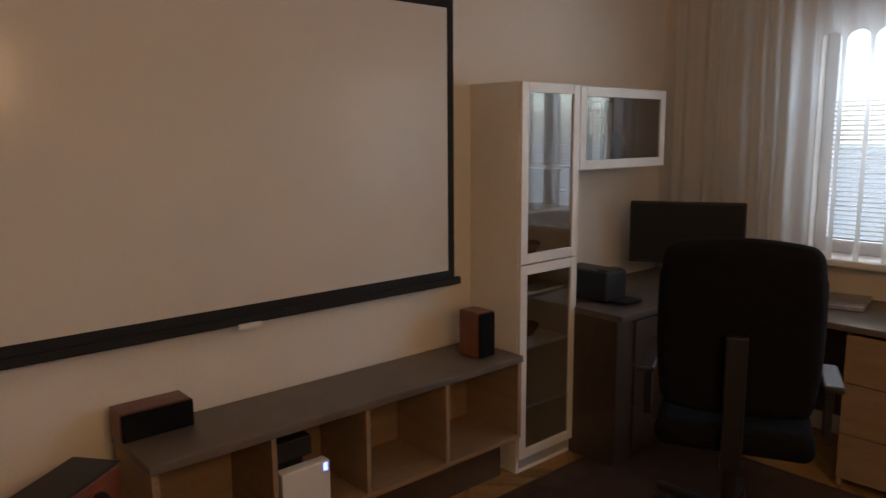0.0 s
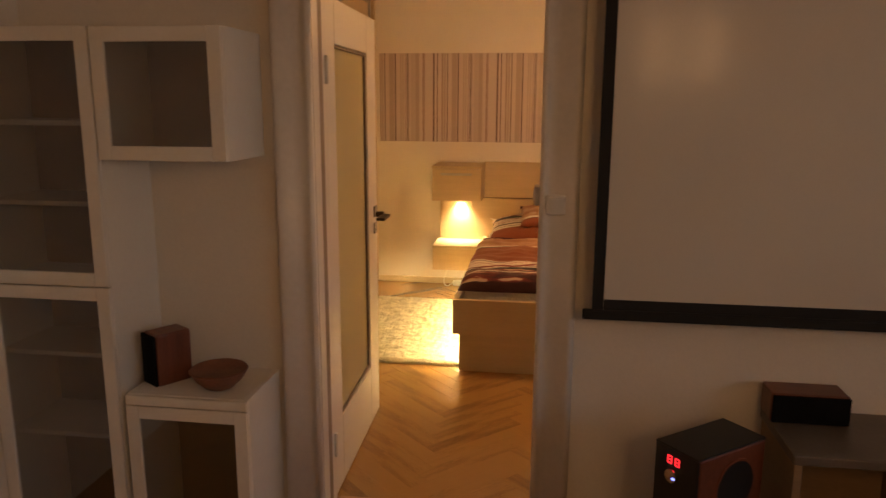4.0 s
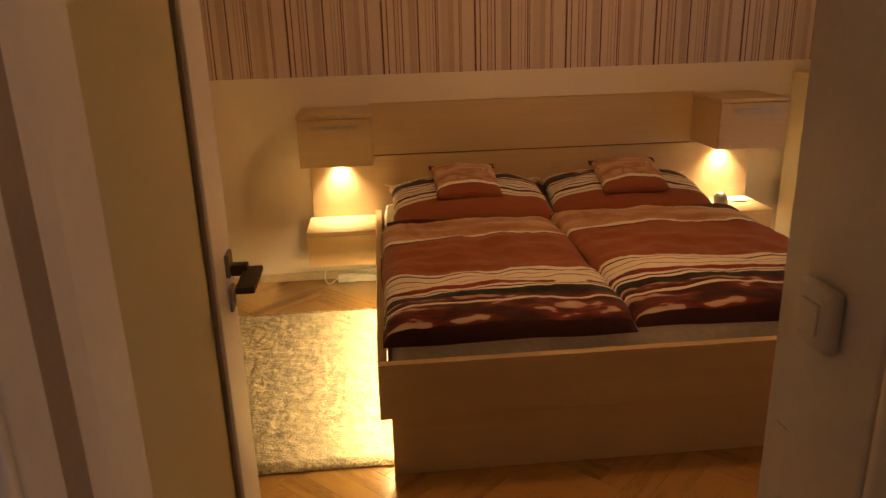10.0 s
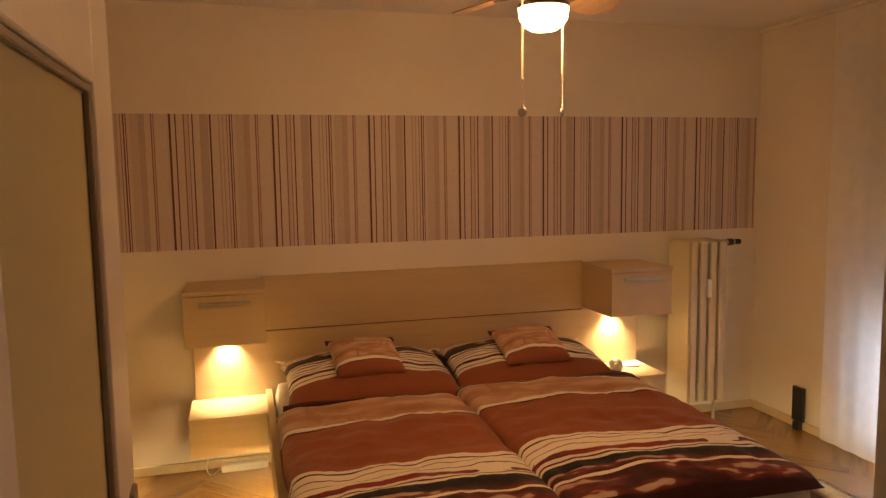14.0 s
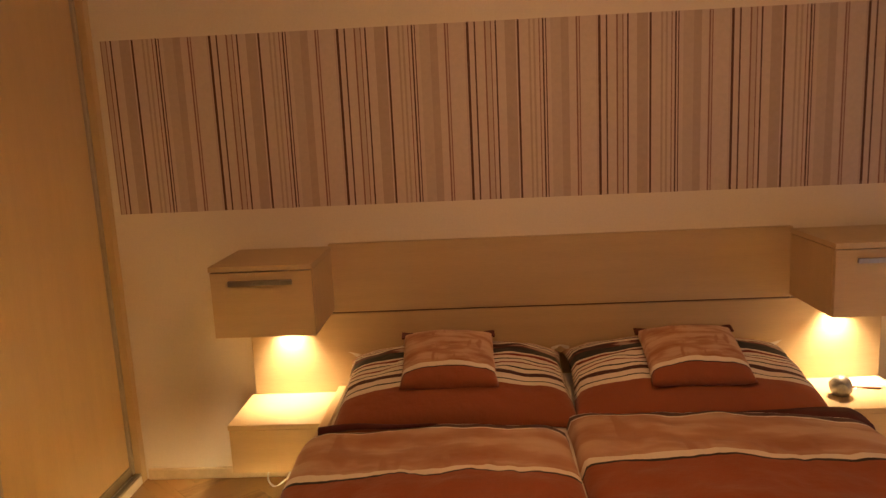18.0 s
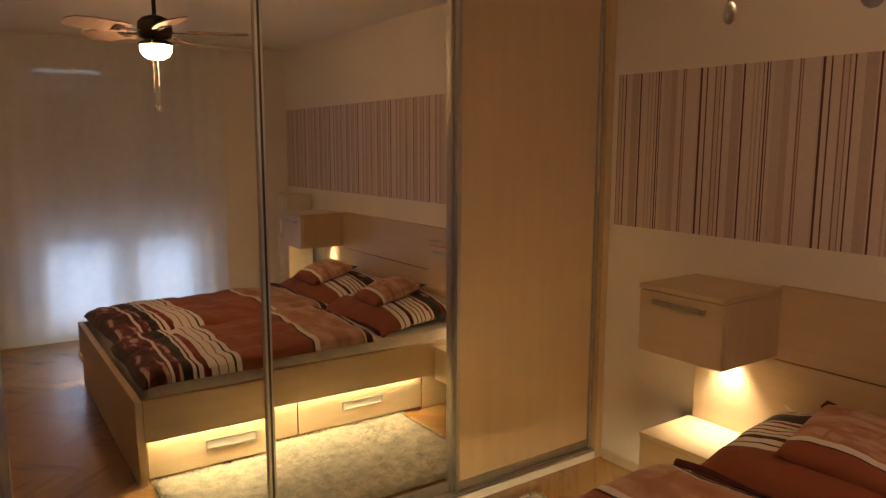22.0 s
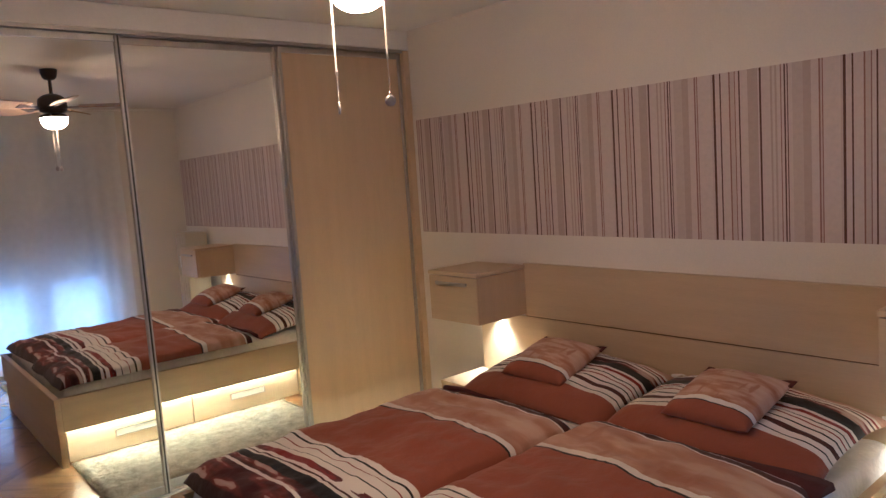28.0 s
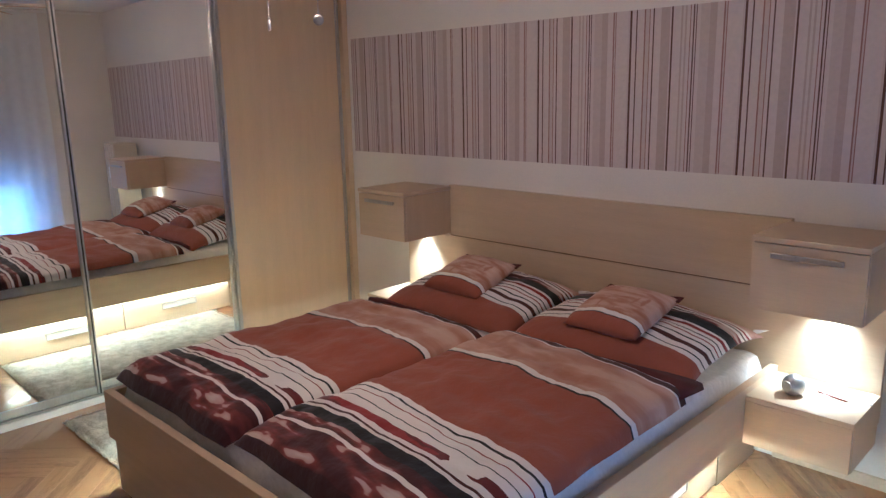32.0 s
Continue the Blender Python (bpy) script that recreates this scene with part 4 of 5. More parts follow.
cyl("valve_stem", (2.688, 6.235, 1.195), 0.010, 0.05, CHROME, rad, 12, m=ALONG_X)
box("side_cover", (2.281, 2.288, 6.125, 6.358, 0.175, 1.205), RADIATOR, rad, 0.003)
box("heat_meter", (2.402, 2.436, 6.100, 6.119, 0.86, 0.98), WHITE_PL, rad, 0.006, "small white heat meter")

# ---- black speaker bar or router leaning at the window wall ----
rt = thing("black_router", (2.955, 5.93, 0.0), "slim black box standing against the wall by the radiator", "router")
box("case", (2.950, 2.978, 5.878, 5.968, 0.056, 0.280), BLACK_PL, rt, 0.006)
box("foot", (2.942, 2.980, 5.898, 5.948, 0.0, 0.055), BLACK_PL, rt, 0.004)

# ---- balcony window ----
win = thing("window_1", (3.12, 4.8, 0.05), "white plastic balcony window, shutters partly lowered", "window", kind="structure")
WX0, WX1 = 3.09, 3.15
for b in ((3.952, 4.200, 0.052, 2.338), (5.410, 5.638, 0.052, 2.338), (4.715, 4.935, 0.052, 2.338)):
    box("window_frame", (WX0, WX1, b[0], b[1], b[2], b[3]), PVC, win, 0.004)
for y0, y1 in ((4.201, 4.714), (4.936, 5.409)):
    for z0, z1 in ((0.052, 0.170), (2.326, 2.338)):
        box("window_rail", (WX0, WX1, y0, y1, z0, z1), PVC, win, 0.004)
    box("pane", (3.118, 3.123, y0, y1, 0.171, 2.325), PANE, win, 0.0).visible_shadow = False
    box("window_handle", (3.055, 3.089, y1 + 0.02, y1 + 0.038, 1.00, 1.12), WHITE_PL, win, 0.004)
box("window_sill", (3.002, 3.248, 3.952, 5.638, 0.03, 0.051), PVC, win, 0.004)
shut = thing("roller_shutter", (3.2, 4.8, 0.78), "beige roller shutter half way down outside the window", "shutter")
for y0, y1, top_ in ((3.965, 4.810, 2.300), (4.840, 5.625, 2.339)):
    box("bottom_bar", (3.192, 3.212, y0, y1, 0.830, 0.878), EDGE, shut, 0.004, "dark bottom bar of the shutter")
    z = 0.879
    while z < top_:
        box("slat", (3.196, 3.208, y0, y1, z, min(z + 0.0515, top_)), SHUTTER, shut, 0.003, seg=1)
        z += 0.053
balcony = structure(box("balcony_slab", (3.26, 4.6, 2.76, 6.6, -0.15, -0.02), STONE, None, 0.0))
tagged(balcony, "grey concrete balcony slab outside", "balcony")
parapet = structure(box("balcony_parapet", (4.461, 4.6, 2.76, 6.6, -0.019, 0.35), STONE, None, 0.0))
tagged(parapet, "low grey concrete balcony edge", "parapet")


def curtain(name, x, y0, y1, z0, z1, waves, depth, mat, label, seed, hem=0.0):
    bm = bmesh.new()
    nu, nv = waves * 10, 14
    g = []
    for i in range(nu + 1):
        col = []
        f = i / nu
        for j in range(nv + 1):
            k = j / nv
            amp = depth * (0.45 + 0.55 * (1 - k))
            off = math.sin(f * waves * 6.283 + 1.2 * math.sin(f * 17 + seed)) * amp + noise.noise(Vector((f * 9, k * 2, seed))) * depth * 0.5
            zz = z0 + (z1 - z0) * k
            if j == 0:
                zz += abs(math.sin(f * waves * 3.1416)) * hem
            col.append(bm.verts.new((x + off, y0 + (y1 - y0) * f + noise.noise(Vector((f * 6, k * 3, seed + 5))) * 0.01, zz)))
        g.append(col)
    for i in range(nu):
        for j in range(nv):
            bm.faces.new((g[i][j], g[i + 1][j], g[i + 1][j + 1], g[i][j + 1]))
    ob = part(name, bm, mat, None, smooth=True)
    return tagged(ob, label, "curtain")


curtain("sheer_curtain", 2.925, 3.35, 5.70, 0.025, 2.555, 15, 0.004, BED_DRAPE, "sheer white curtain hanging to the floor", 3)
rod = thing("curtain_rail", (2.93, 4.7, 2.56), "slim cream curtain rail under the ceiling", "curtain rail")
box("rail", (2.915, 2.935, 3.10, 6.35, 2.560, 2.580), LACQUER, rod, 0.003)
for y in (3.3, 4.7, 6.1):
    box("bracket", (2.936, 2.999, y - 0.012, y + 0.012, 2.560, 2.585), LACQUER, rod, 0.002)

# ---- ceiling fan with lamp ----
FX, FY = 0.655, 4.645
fan = thing("ceiling_fan", (FX, FY, 2.2), "dark bronze ceiling fan with wooden blades and a lit opal globe", "ceiling fan")
at = Matrix.Translation((FX, FY, 0))
part("canopy", moved(lathe([(0.030, 2.525), (0.046, 2.54), (0.056, 2.57), (0.058, 2.599)]), at), BRONZE, fan, smooth=True)
cyl("downrod", (FX, FY, 2.475), 0.012, 0.13, BRONZE, fan, 16)
part("motor", moved(lathe([(0.045, 2.285), (0.088, 2.300), (0.098, 2.335), (0.095, 2.385), (0.070, 2.410), (0.030, 2.425)]), at), BRONZE, fan, smooth=True)
part("light_collar", moved(lathe([(0.090, 2.254), (0.094, 2.268), (0.060, 2.284)]), at), BRONZE, fan, smooth=True)
part("globe", moved(lathe([(0.012, 2.174), (0.044, 2.178), (0.070, 2.193), (0.086, 2.218), (0.090, 2.253)], 24), at), GLOBE, fan, "lit opal glass bowl", smooth=True)
blade_mesh = iron_mesh = None
for i in range(5):
    a = 36 + 72 * i
    turn = at @ Matrix.Rotation(radians(a), 4, "Z")
    if blade_mesh is None:
        bm = bmesh.new()
        out = [(0.17, -0.055), (0.24, -0.070), (0.40, -0.080), (0.485, -0.070), (0.522, -0.040), (0.53, 0.0), (0.522, 0.040), (0.485, 0.070), (0.40, 0.080), (0.24, 0.070), (0.17, 0.055)]
        lo_, hi_ = [bm.verts.new((x, y, -0.003)) for x, y in out], [bm.verts.new((x, y, 0.003)) for x, y in out]
        bm.faces.new(lo_[::-1]), bm.faces.new(hi_)
        for k in range(len(out)):
            bm.faces.new((lo_[k], lo_[(k + 1) % len(out)], hi_[(k + 1) % len(out)], hi_[k]))
        blade_mesh = part("blade", bm, BLADE, fan)
        blade_mesh.matrix_basis = turn @ Matrix.Translation((0, 0, 2.335)) @ Matrix.Rotation(radians(-14), 4, "X")
        bm = add_box(bmesh.new(), 0.085, 0.23, -0.016, 0.016, -0.009, -0.004, 0.002)
        add_box(bm, 0.20, 0.25, -0.035, 0.035, -0.009, -0.004, 0.002)
        iron_mesh = part("blade_iron", bm, BRONZE, fan)
        iron_mesh.matrix_basis = blade_mesh.matrix_basis.copy()
    else:
        mm = turn @ Matrix.Translation((0, 0, 2.335)) @ Matrix.Rotation(radians(-14), 4, "X")
        again(blade_mesh, fan, mm), again(iron_mesh, fan, mm)
for x, y, z_end, z_mid, face in ((0.742, 4.673, 1.890, 2.024, -41), (0.558, 4.606, 1.884, 1.994, 60)):
    ch = cyl("pull_chain", (x, y, (2.285 + z_mid) / 2), 0.0035, 2.285 - z_mid, CORD, fan, 10, label="white pull cord")
    beads = bmesh.new()
    z = z_mid - 0.006
    while z > z_end + 0.026:
        bmesh.ops.create_uvsphere(beads, u_segments=8, v_segments=6, radius=0.0022, matrix=Matrix.Translation((x, y, z)))
        z -= 0.0048
    part("chain", beads, CHROME, ch, "fine chrome bead chain", smooth=True)
    cyl("joint", (x, y, z_mid), 0.004, 0.012, CHROME, ch, 10)
    cyl("outlet", (x, y, 2.283), 0.006, 0.02, BRONZE, ch, 10)
    disc = lathe([(0.010, -0.0045), (0.016, -0.0030), (0.0172, 0.0), (0.016, 0.0030), (0.010, 0.0045)], 24)
    part("pull_knob", moved(disc, Matrix.Translation((x, y, z_end)) @ Matrix.Rotation(radians(face), 4, "Z") @ ALONG_X), PEWTER, ch, "flat round metal pull knob", smooth=True)
    bm = bmesh.new()
    for r_, dz in ((0.0045, 0.020), (0.003, 0.027)):
        bmesh.ops.create_uvsphere(bm, u_segments=12, v_segments=8, radius=r_, matrix=Matrix.Translation((x, y, z_end + dz)))
    part("bead", bm, CHROME, ch, smooth=True)

# ---- living room: projection screen ----
sc = thing("projection_screen", (1.41, 2.46, 0.92), "pull-down projection screen with a black border", "projection screen")
SCY = 2.432
box("cloth", (0.400, 2.392, SCY, SCY + 0.0015, 0.974, 2.105), SCREEN_W, sc, 0.0)
box("border", (0.362, 0.399, SCY - 0.0005, SCY + 0.002, 0.940, 2.30), SCREEN_B, sc, 0.0, "black cloth border")
box("border", (2.393, 2.428, SCY - 0.0005, SCY + 0.002, 0.940, 2.30), SCREEN_B, sc, 0.0, "black cloth border")
box("border", (0.400, 2.392, SCY - 0.0005, SCY + 0.002, 2.106, 2.30), SCREEN_B, sc, 0.0, "black cloth border")
box("border", (0.400, 2.392, SCY - 0.001, SCY + 0.0022, 0.940, 0.9735), SCREEN_B, sc, 0.0, "black cloth border")
box("weight_bar", (0.332, 2.462, SCY - 0.011, SCY + 0.011, 0.905, 0.939), SCREEN_B, sc, 0.006, "black metal weight bar", seg=3)
grip = box("pull_handle", (1.372, 1.462, SCY - 0.027, SCY - 0.015, 0.892, 0.912), WHITE_PL, sc, 0.003, "clear white plastic pull handle")
for x in (1.385, 1.445):
    box("lug", (x, x + 0.007, SCY - 0.0145, SCY - 0.004, 0.896, 0.908), WHITE_PL, grip, 0.001)
box("casing", (0.27, 2.52, SCY - 0.04, SCY + 0.05, 2.301, 2.40), WHITE_PL, sc, 0.015, "white metal roller casing", seg=3)
for x in (0.30, 2.47):
    box("bracket", (x, x + 0.02, SCY - 0.025, 2.529, 2.401, 2.43), WHITE_PL, sc, 0.002)

# ---- low media shelf ----
ms = thing("media_shelf", (1.77, 2.35, 0.0), "long low maple shelf with a grey top", "media shelf")
SX0, SX1, SY0, SY1 = 0.952, 2.596, 2.170, 2.510
box("top", (SX0 - 0.008, SX1, SY0 - 0.012, SY1, 0.567, 0.597), GREY_TOP, ms, 0.004)
box("bottom", (SX0, SX1, SY0, SY1, 0.205, 0.227), MAPLE, ms, 0.002)
box("end_panel", (SX0, SX0 + 0.024, SY0, SY1, 0.228, 0.566), MAPLE, ms, 0.002)
box("end_panel", (SX1 - 0.024, SX1, SY0, SY1, 0.228, 0.566), MAPLE, ms, 0.002)
box("back_panel", (SX0 + 0.025, SX1 - 0.025, SY1 - 0.006, SY1, 0.228, 0.566), MAPLE, ms, 0.0)
for x in (1.365, 1.755, 2.155):
    box("divider", (x - 0.010, x + 0.010, SY0 + 0.004, SY1 - 0.007, 0.228, 0.566), MAPLE, ms, 0.002)
box("plinth", (SX0 + 0.06, SX1 - 0.03, SY0 + 0.10, SY1 - 0.02, 0.0, 0.204), DARK_WOOD, ms, 0.0)


def loudspeaker(name, b, label, group):
    """A small veneered loudspeaker with a black grille on its -y side."""
    x0, x1, y0, y1, z0, z1 = b
    sp = thing(name, ((x0 + x1) / 2, (y0 + y1) / 2, z0), label, "loudspeaker", group)
    box("cabinet", (x0, x1, y0 + 0.012, y1, z0, z1), CHERRY, sp, 0.008, seg=3)
    box("grille", (x0 + 0.002, x1 - 0.002, y0, y0 + 0.0115, z0 + 0.002, z1 - 0.002), BLACK_CLOTH, sp, 0.004)
    return sp


loudspeaker("loudspeaker", (0.942, 1.183, 2.385, 2.512, 0.597, 0.693), "small cherry loudspeaker lying on the media shelf", "small loudspeakers")
loudspeaker("loudspeaker", (2.412, 2.509, 2.250, 2.385, 0.597, 0.802), "small cherry loudspeaker standing on the media shelf", "small loudspeakers")
turned = loudspeaker("loudspeaker", (-1.163, -1.068, 2.298, 2.438, 0.628, 0.814), "small cherry loudspeaker turned sideways on the white base cabinet", "small loudspeakers")
turned.matrix_basis = pose(-1.1155, 2.368, 0.628, 0, 0, -34)



def lathe_ring(r0, r1, cx, cy, cz):
    bm = lathe([(r0, -0.004), (r1, -0.004), (r1, 0.004), (r0, 0.004)], 36)
    for f in [f for f in bm.faces if len(f.verts) > 4]:
        bm.faces.remove(f)
    return moved(bm, Matrix.Translation((cx, cy, cz)) @ ALONG_Y)


sub = thing("subwoofer", (0.724, 2.222, 0.0), "narrow cherry subwoofer on the floor, red digits glowing", "subwoofer", rz=38.5)
part("cabinet", add_box(bmesh.new(), -0.140, 0.1525, -0.08, 0.08, 0.03, 0.600, 0.006), CHERRY, sub, local=True)
part("lid", add_box(bmesh.new(), -0.1525, 0.1525, -0.081, 0.081, 0.6005, 0.608, 0.003), BLACK_PL, sub, "black top panel", local=True)
pn = part("control_panel", add_box(bmesh.new(), -0.1525, -0.1405, -0.079, 0.079, 0.03, 0.600, 0.003), BLACK_PL, sub, "black control panel", local=True)
for dy in (-0.016, 0.012):
    dg = bmesh.new()
    y, z, w, h = dy, 0.555, 0.018, 0.026
    for b in ((y, y + w, z, z + 0.004), (y, y + w, z + h - 0.004, z + h), (y, y + 0.004, z, z + h), (y + w - 0.004, y + w, z, z + h), (y, y + w, z + h / 2 - 0.002, z + h / 2 + 0.002)):
        add_box(dg, -0.1545, -0.1527, *b)
    part("digit", dg, RED_LED, pn, "glowing red digit", local=True)
kn = part("volume_knob", add_cyl(bmesh.new(), (-0.161, 0.004, 0.525), 0.021, 0.016, 28, m=ALONG_X), CHROME, pn, local=True)
part("knob_light", add_box(bmesh.new(), -0.1705, -0.1692, -0.014, -0.004, 0.518, 0.524), BLUE_LED, kn, local=True)
part("port", add_cyl(bmesh.new(), (0.02, -0.0805, 0.482), 0.080, 0.006, 36, m=ALONG_Y), BLACK_PL, sub, "round black bass port", local=True)
part("port_ring", lathe_ring(0.080, 0.088, 0.020, -0.080, 0.482), CHERRY, sub, local=True)
for x in (-0.12, 0.12):
    for y in (-0.055, 0.055):
        part("foot", add_cyl(bmesh.new(), (x, y, 0.015), 0.018, 0.03, 14), BLACK_PL, sub, local=True)

box_dark = thing("media_player", (1.46, 2.36, 0.430), "flat black media player in the shelf", "media player")
box("case", (1.385, 1.555, 2.25, 2.44, 0.425, 0.500), BLACK_PL, box_dark, 0.004)
box("stand", (1.395, 1.545, 2.30, 2.43, 0.2275, 0.424), BLACK_PL, box_dark, 0.003)
con = thing("white_console", (1.52, 2.24, 0.228), "upright white game console with a blue light", "console")
box("case", (1.395, 1.590, 2.185, 2.235, 0.228, 0.415), WHITE_PL, con, 0.005)
box("light", (1.562, 1.578, 2.1835, 2.1848, 0.380, 0.408), BLUE_LED, con, 0.0)
bk = thing("folder", (1.79, 2.33, 0.228), "thin dark green folder leaning in the shelf", "folder")
box("cover", (1.768, 1.788, 2.20, 2.46, 0.228, 0.475), GREEN, bk, 0.002)
for k, x in enumerate((1.05, 1.20)):
    gp = thing("game_controller", (x, 2.26, 0.228), "black game controller lying in the shelf", "game controller", "controllers in the shelf", rz=20 - 50 * k)
    bm = add_box(bmesh.new(), -0.055, 0.055, -0.030, 0.030, 0.004, 0.040, 0.012, 3)
    part("body", bm, BLACK_PL, gp, local=True)
    for s in (-1, 1):
        part("grip", moved(add_box(bmesh.new(), -0.018, 0.018, -0.050, 0.020, 0.0, 0.036, 0.013, 3), Matrix.Translation((s * 0.058, -0.02, 0)) @ Matrix.Rotation(s * 0.3, 4, "Z")), BLACK_PL, gp, local=True)
        part("stick", add_cyl(bmesh.new(), (s * 0.028, 0.0, 0.046), 0.008, 0.014, 12), BLACK_PL, gp, local=True)

# ---- white glass-door cabinets ----


def glass_door(parent, x0, x1, z0, z1, y, wide=0.045):
    fr = box("door", (x0, x0 + wide, y, y + 0.018, z0, z1), LACQUER, parent, 0.002)
    box("stile", (x1 - wide, x1, y, y + 0.018, z0, z1), LACQUER, fr, 0.002)
    box("rail", (x0 + wide + 0.0005, x1 - wide - 0.0005, y, y + 0.018, z1 - wide, z1), LACQUER, fr, 0.002)
    box("rail", (x0 + wide + 0.0005, x1 - wide - 0.0005, y, y + 0.018, z0, z0 + wide), LACQUER, fr, 0.002)
    box("pane", (x0 + wide - 0.004, x1 - wide + 0.004, y + 0.008, y + 0.0115, z0 + wide - 0.004, z1 - wide + 0.004), CASE_GLASS, fr, 0.0, "clear glass pane")


def cabinet(name, x0, x1, y0, y1, z0, z1, doors, shelves, label, group):
    cb = thing(name, ((x0 + x1) / 2, (y0 + y1) / 2, z0), label, "cabinet", group)
    t = 0.018
    f = y0 + 0.020
    box("side_panel", (x0, x0 + t, f, y1, z0, z1), LACQUER, cb, 0.002)
    box("side_panel", (x1 - t, x1, f, y1, z0, z1), LACQUER, cb, 0.002)
    box("top_panel", (x0 + t, x1 - t, f, y1, z1 - t, z1), LACQUER, cb, 0.001)
    box("bottom_panel", (x0 + t, x1 - t, f, y1, z0, z0 + t), LACQUER, cb, 0.001)
    box("back_panel", (x0 + t, x1 - t, y1 - 0.006, y1, z0 + t, z1 - t), MAPLE, cb, 0.0)
    for z in shelves:
        box("shelf", (x0 + t + 0.001, x1 - t - 0.001, f + 0.015, y1 - 0.007, z - 0.008, z + 0.008), LACQUER, cb, 0.001)
    for a, b in doors:
        glass_door(cb, x0 + 0.001, x1 - 0.001, a, b, y0)
    return cb


CY, CR = 2.215, 2.205
cabinet("tall_cabinet", -1.676, -1.217, CY, 2.528, 0.0, 1.835, [(0.075, 0.998), (1.003, 1.833)], [0.452, 0.750, 1.000, 1.273, 1.535], "tall white cabinet with glass doors, nearly empty", "white glass cabinets")
cabinet("hanging_cabinet", -1.212, -0.783, CY, 2.528, 1.420, 1.831, [(1.421, 1.829)], [], "white hanging cabinet with a glass door", "white glass cabinets")
base_unit = cabinet("base_cabinet", -1.194, -0.761, CY, 2.528, 0.0, 0.628, [(0.03, 0.590)], [], "white base cabinet with a glass door", "white glass cabinets")
box("apron", (-1.193, -0.762, CY, CY + 0.018, 0.594, 0.626), LACQUER, base_unit, 0.002)
cabinet("tall_cabinet", 2.622, 3.022, CR, 2.528, 0.0, 1.802, [(0.075, 0.992), (0.998, 1.800)], [0.30, 0.592, 0.848, 0.995, 1.227, 1.422], "tall white cabinet with glass doors, dishes inside", "white glass cabinets")
cabinet("hanging_cabinet", 3.026, 3.745, CR, 2.528, 1.402, 1.796, [(1.404, 1.794)], [], "white hanging cabinet with a glass door and upright boxes inside", "white glass cabinets")
# added upright boxes, standing in for the lace window's reflection in the glass
for k, (x, w, mm) in enumerate(((3.105, 0.055, PAPER), (3.165, 0.045, GREY_TOP), (3.215, 0.055, PAPER), (3.275, 0.03, BLACK_PL), (3.31, 0.05, PAPER))):
    bd = thing("binder", (x, 2.38, 1.421), "upright box standing in for a window reflection in the cabinet glass", "binder", "binders in the cabinet")
    box("spine", (x, x + w, 2.27, 2.51, 1.421, 1.725), mm, bd, 0.003)
    box("label", (x + 0.010, x + w - 0.010, 2.2685, 2.2698, 1.57, 1.68), PAPER, bd, 0.0)
vz = thing("vase", (3.55, 2.38, 1.421), "small dark vase in the hanging cabinet", "vase")
part("body", moved(lathe([(0.035, 0.0), (0.055, 0.03), (0.062, 0.08), (0.045, 0.13), (0.025, 0.15), (0.030, 0.165)]), Matrix.Translation((3.55, 2.38, 1.421))), BRONZE, vz, smooth=True)
for k, (x, z) in enumerate(((2.82, 0.857), (2.82, 0.601), (2.82, 1.004))):
    bo = thing("dish", (x, 2.38, z), "stack of brown dishes on the cabinet shelf", "dishes", "dishes in the cabinet")
    part("bowl", moved(lathe([(0.03, 0.0), (0.06, 0.012), (0.085, 0.05), (0.088, 0.06), (0.082, 0.058), (0.055, 0.02), (0.01, 0.012)]), Matrix.Translation((x, 2.38, z))), TERRA, bo, smooth=True)
bowl = thing("bowl", (-0.905, 2.330, 0.628), "shallow terracotta bowl on the white base cabinet", "bowl")
part("body", moved(lathe([(0.038, 0.0), (0.050, 0.005), (0.080, 0.034), (0.094, 0.056), (0.096, 0.064), (0.088, 0.062), (0.070, 0.034), (0.040, 0.014), (0.01, 0.012)], 40), Matrix.Translation((-0.905, 2.330, 0.6282))), TERRA, bowl, smooth=True)
part("rim", moved(lathe([(0.089, 0.062), (0.097, 0.062), (0.100, 0.066), (0.096, 0.071), (0.088, 0.069), (0.086, 0.064)], 40), Matrix.Translation((-0.905, 2.330, 0.6282))), TERRA, bowl, smooth=True)

# ---- desk by the window ----
dk = thing("corner_desk", (3.5, 1.9, 0), "dark corner desk with a grey worktop under the window", "desk")
box("worktop", (3.01, 4.215, 1.93, 2.527, 0.715, 0.745), GREY_TOP, dk, 0.004)
box("worktop", (3.60, 4.215, 0.35, 1.929, 0.715, 0.745), GREY_TOP, dk, 0.004)
box("pedestal", (3.01, 3.14, 1.955, 2.50, 0.0, 0.714), DARK_WOOD, dk, 0.003)
for k in range(3):
    dr = box("drawer", (3.141, 3.50, 1.940, 1.956, 0.06 + 0.215 * k, 0.270 + 0.215 * k), DARK_WOOD, dk, 0.003)
    box("handle", (3.28, 3.36, 1.928, 1.9395, 0.165 + 0.215 * k, 0.180 + 0.215 * k), CHROME, dr, 0.003)
box("drawer_case", (3.141, 3.50, 1.957, 2.50, 0.02, 0.714), DARK_WOOD, dk, 0.0)
box("side_panel", (3.63, 4.20, 1.17, 1.19, 0.0, 0.714), MAPLE, dk, 0.003)
box("side_panel", (3.63, 4.20, 0.37, 0.392, 0.0, 0.714), MAPLE, dk, 0.003)
for k, (z0, z1) in enumerate(((0.04, 0.245), (0.250, 0.48), (0.485, 0.70))):
    dr = box("drawer", (3.612, 3.629, 0.372, 1.188, z0, z1), MAPLE, dk, 0.003)
    box("handle", (3.600, 3.6115, 0.72, 0.84, z1 - 0.05, z1 - 0.038), CHROME, dr, 0.003)
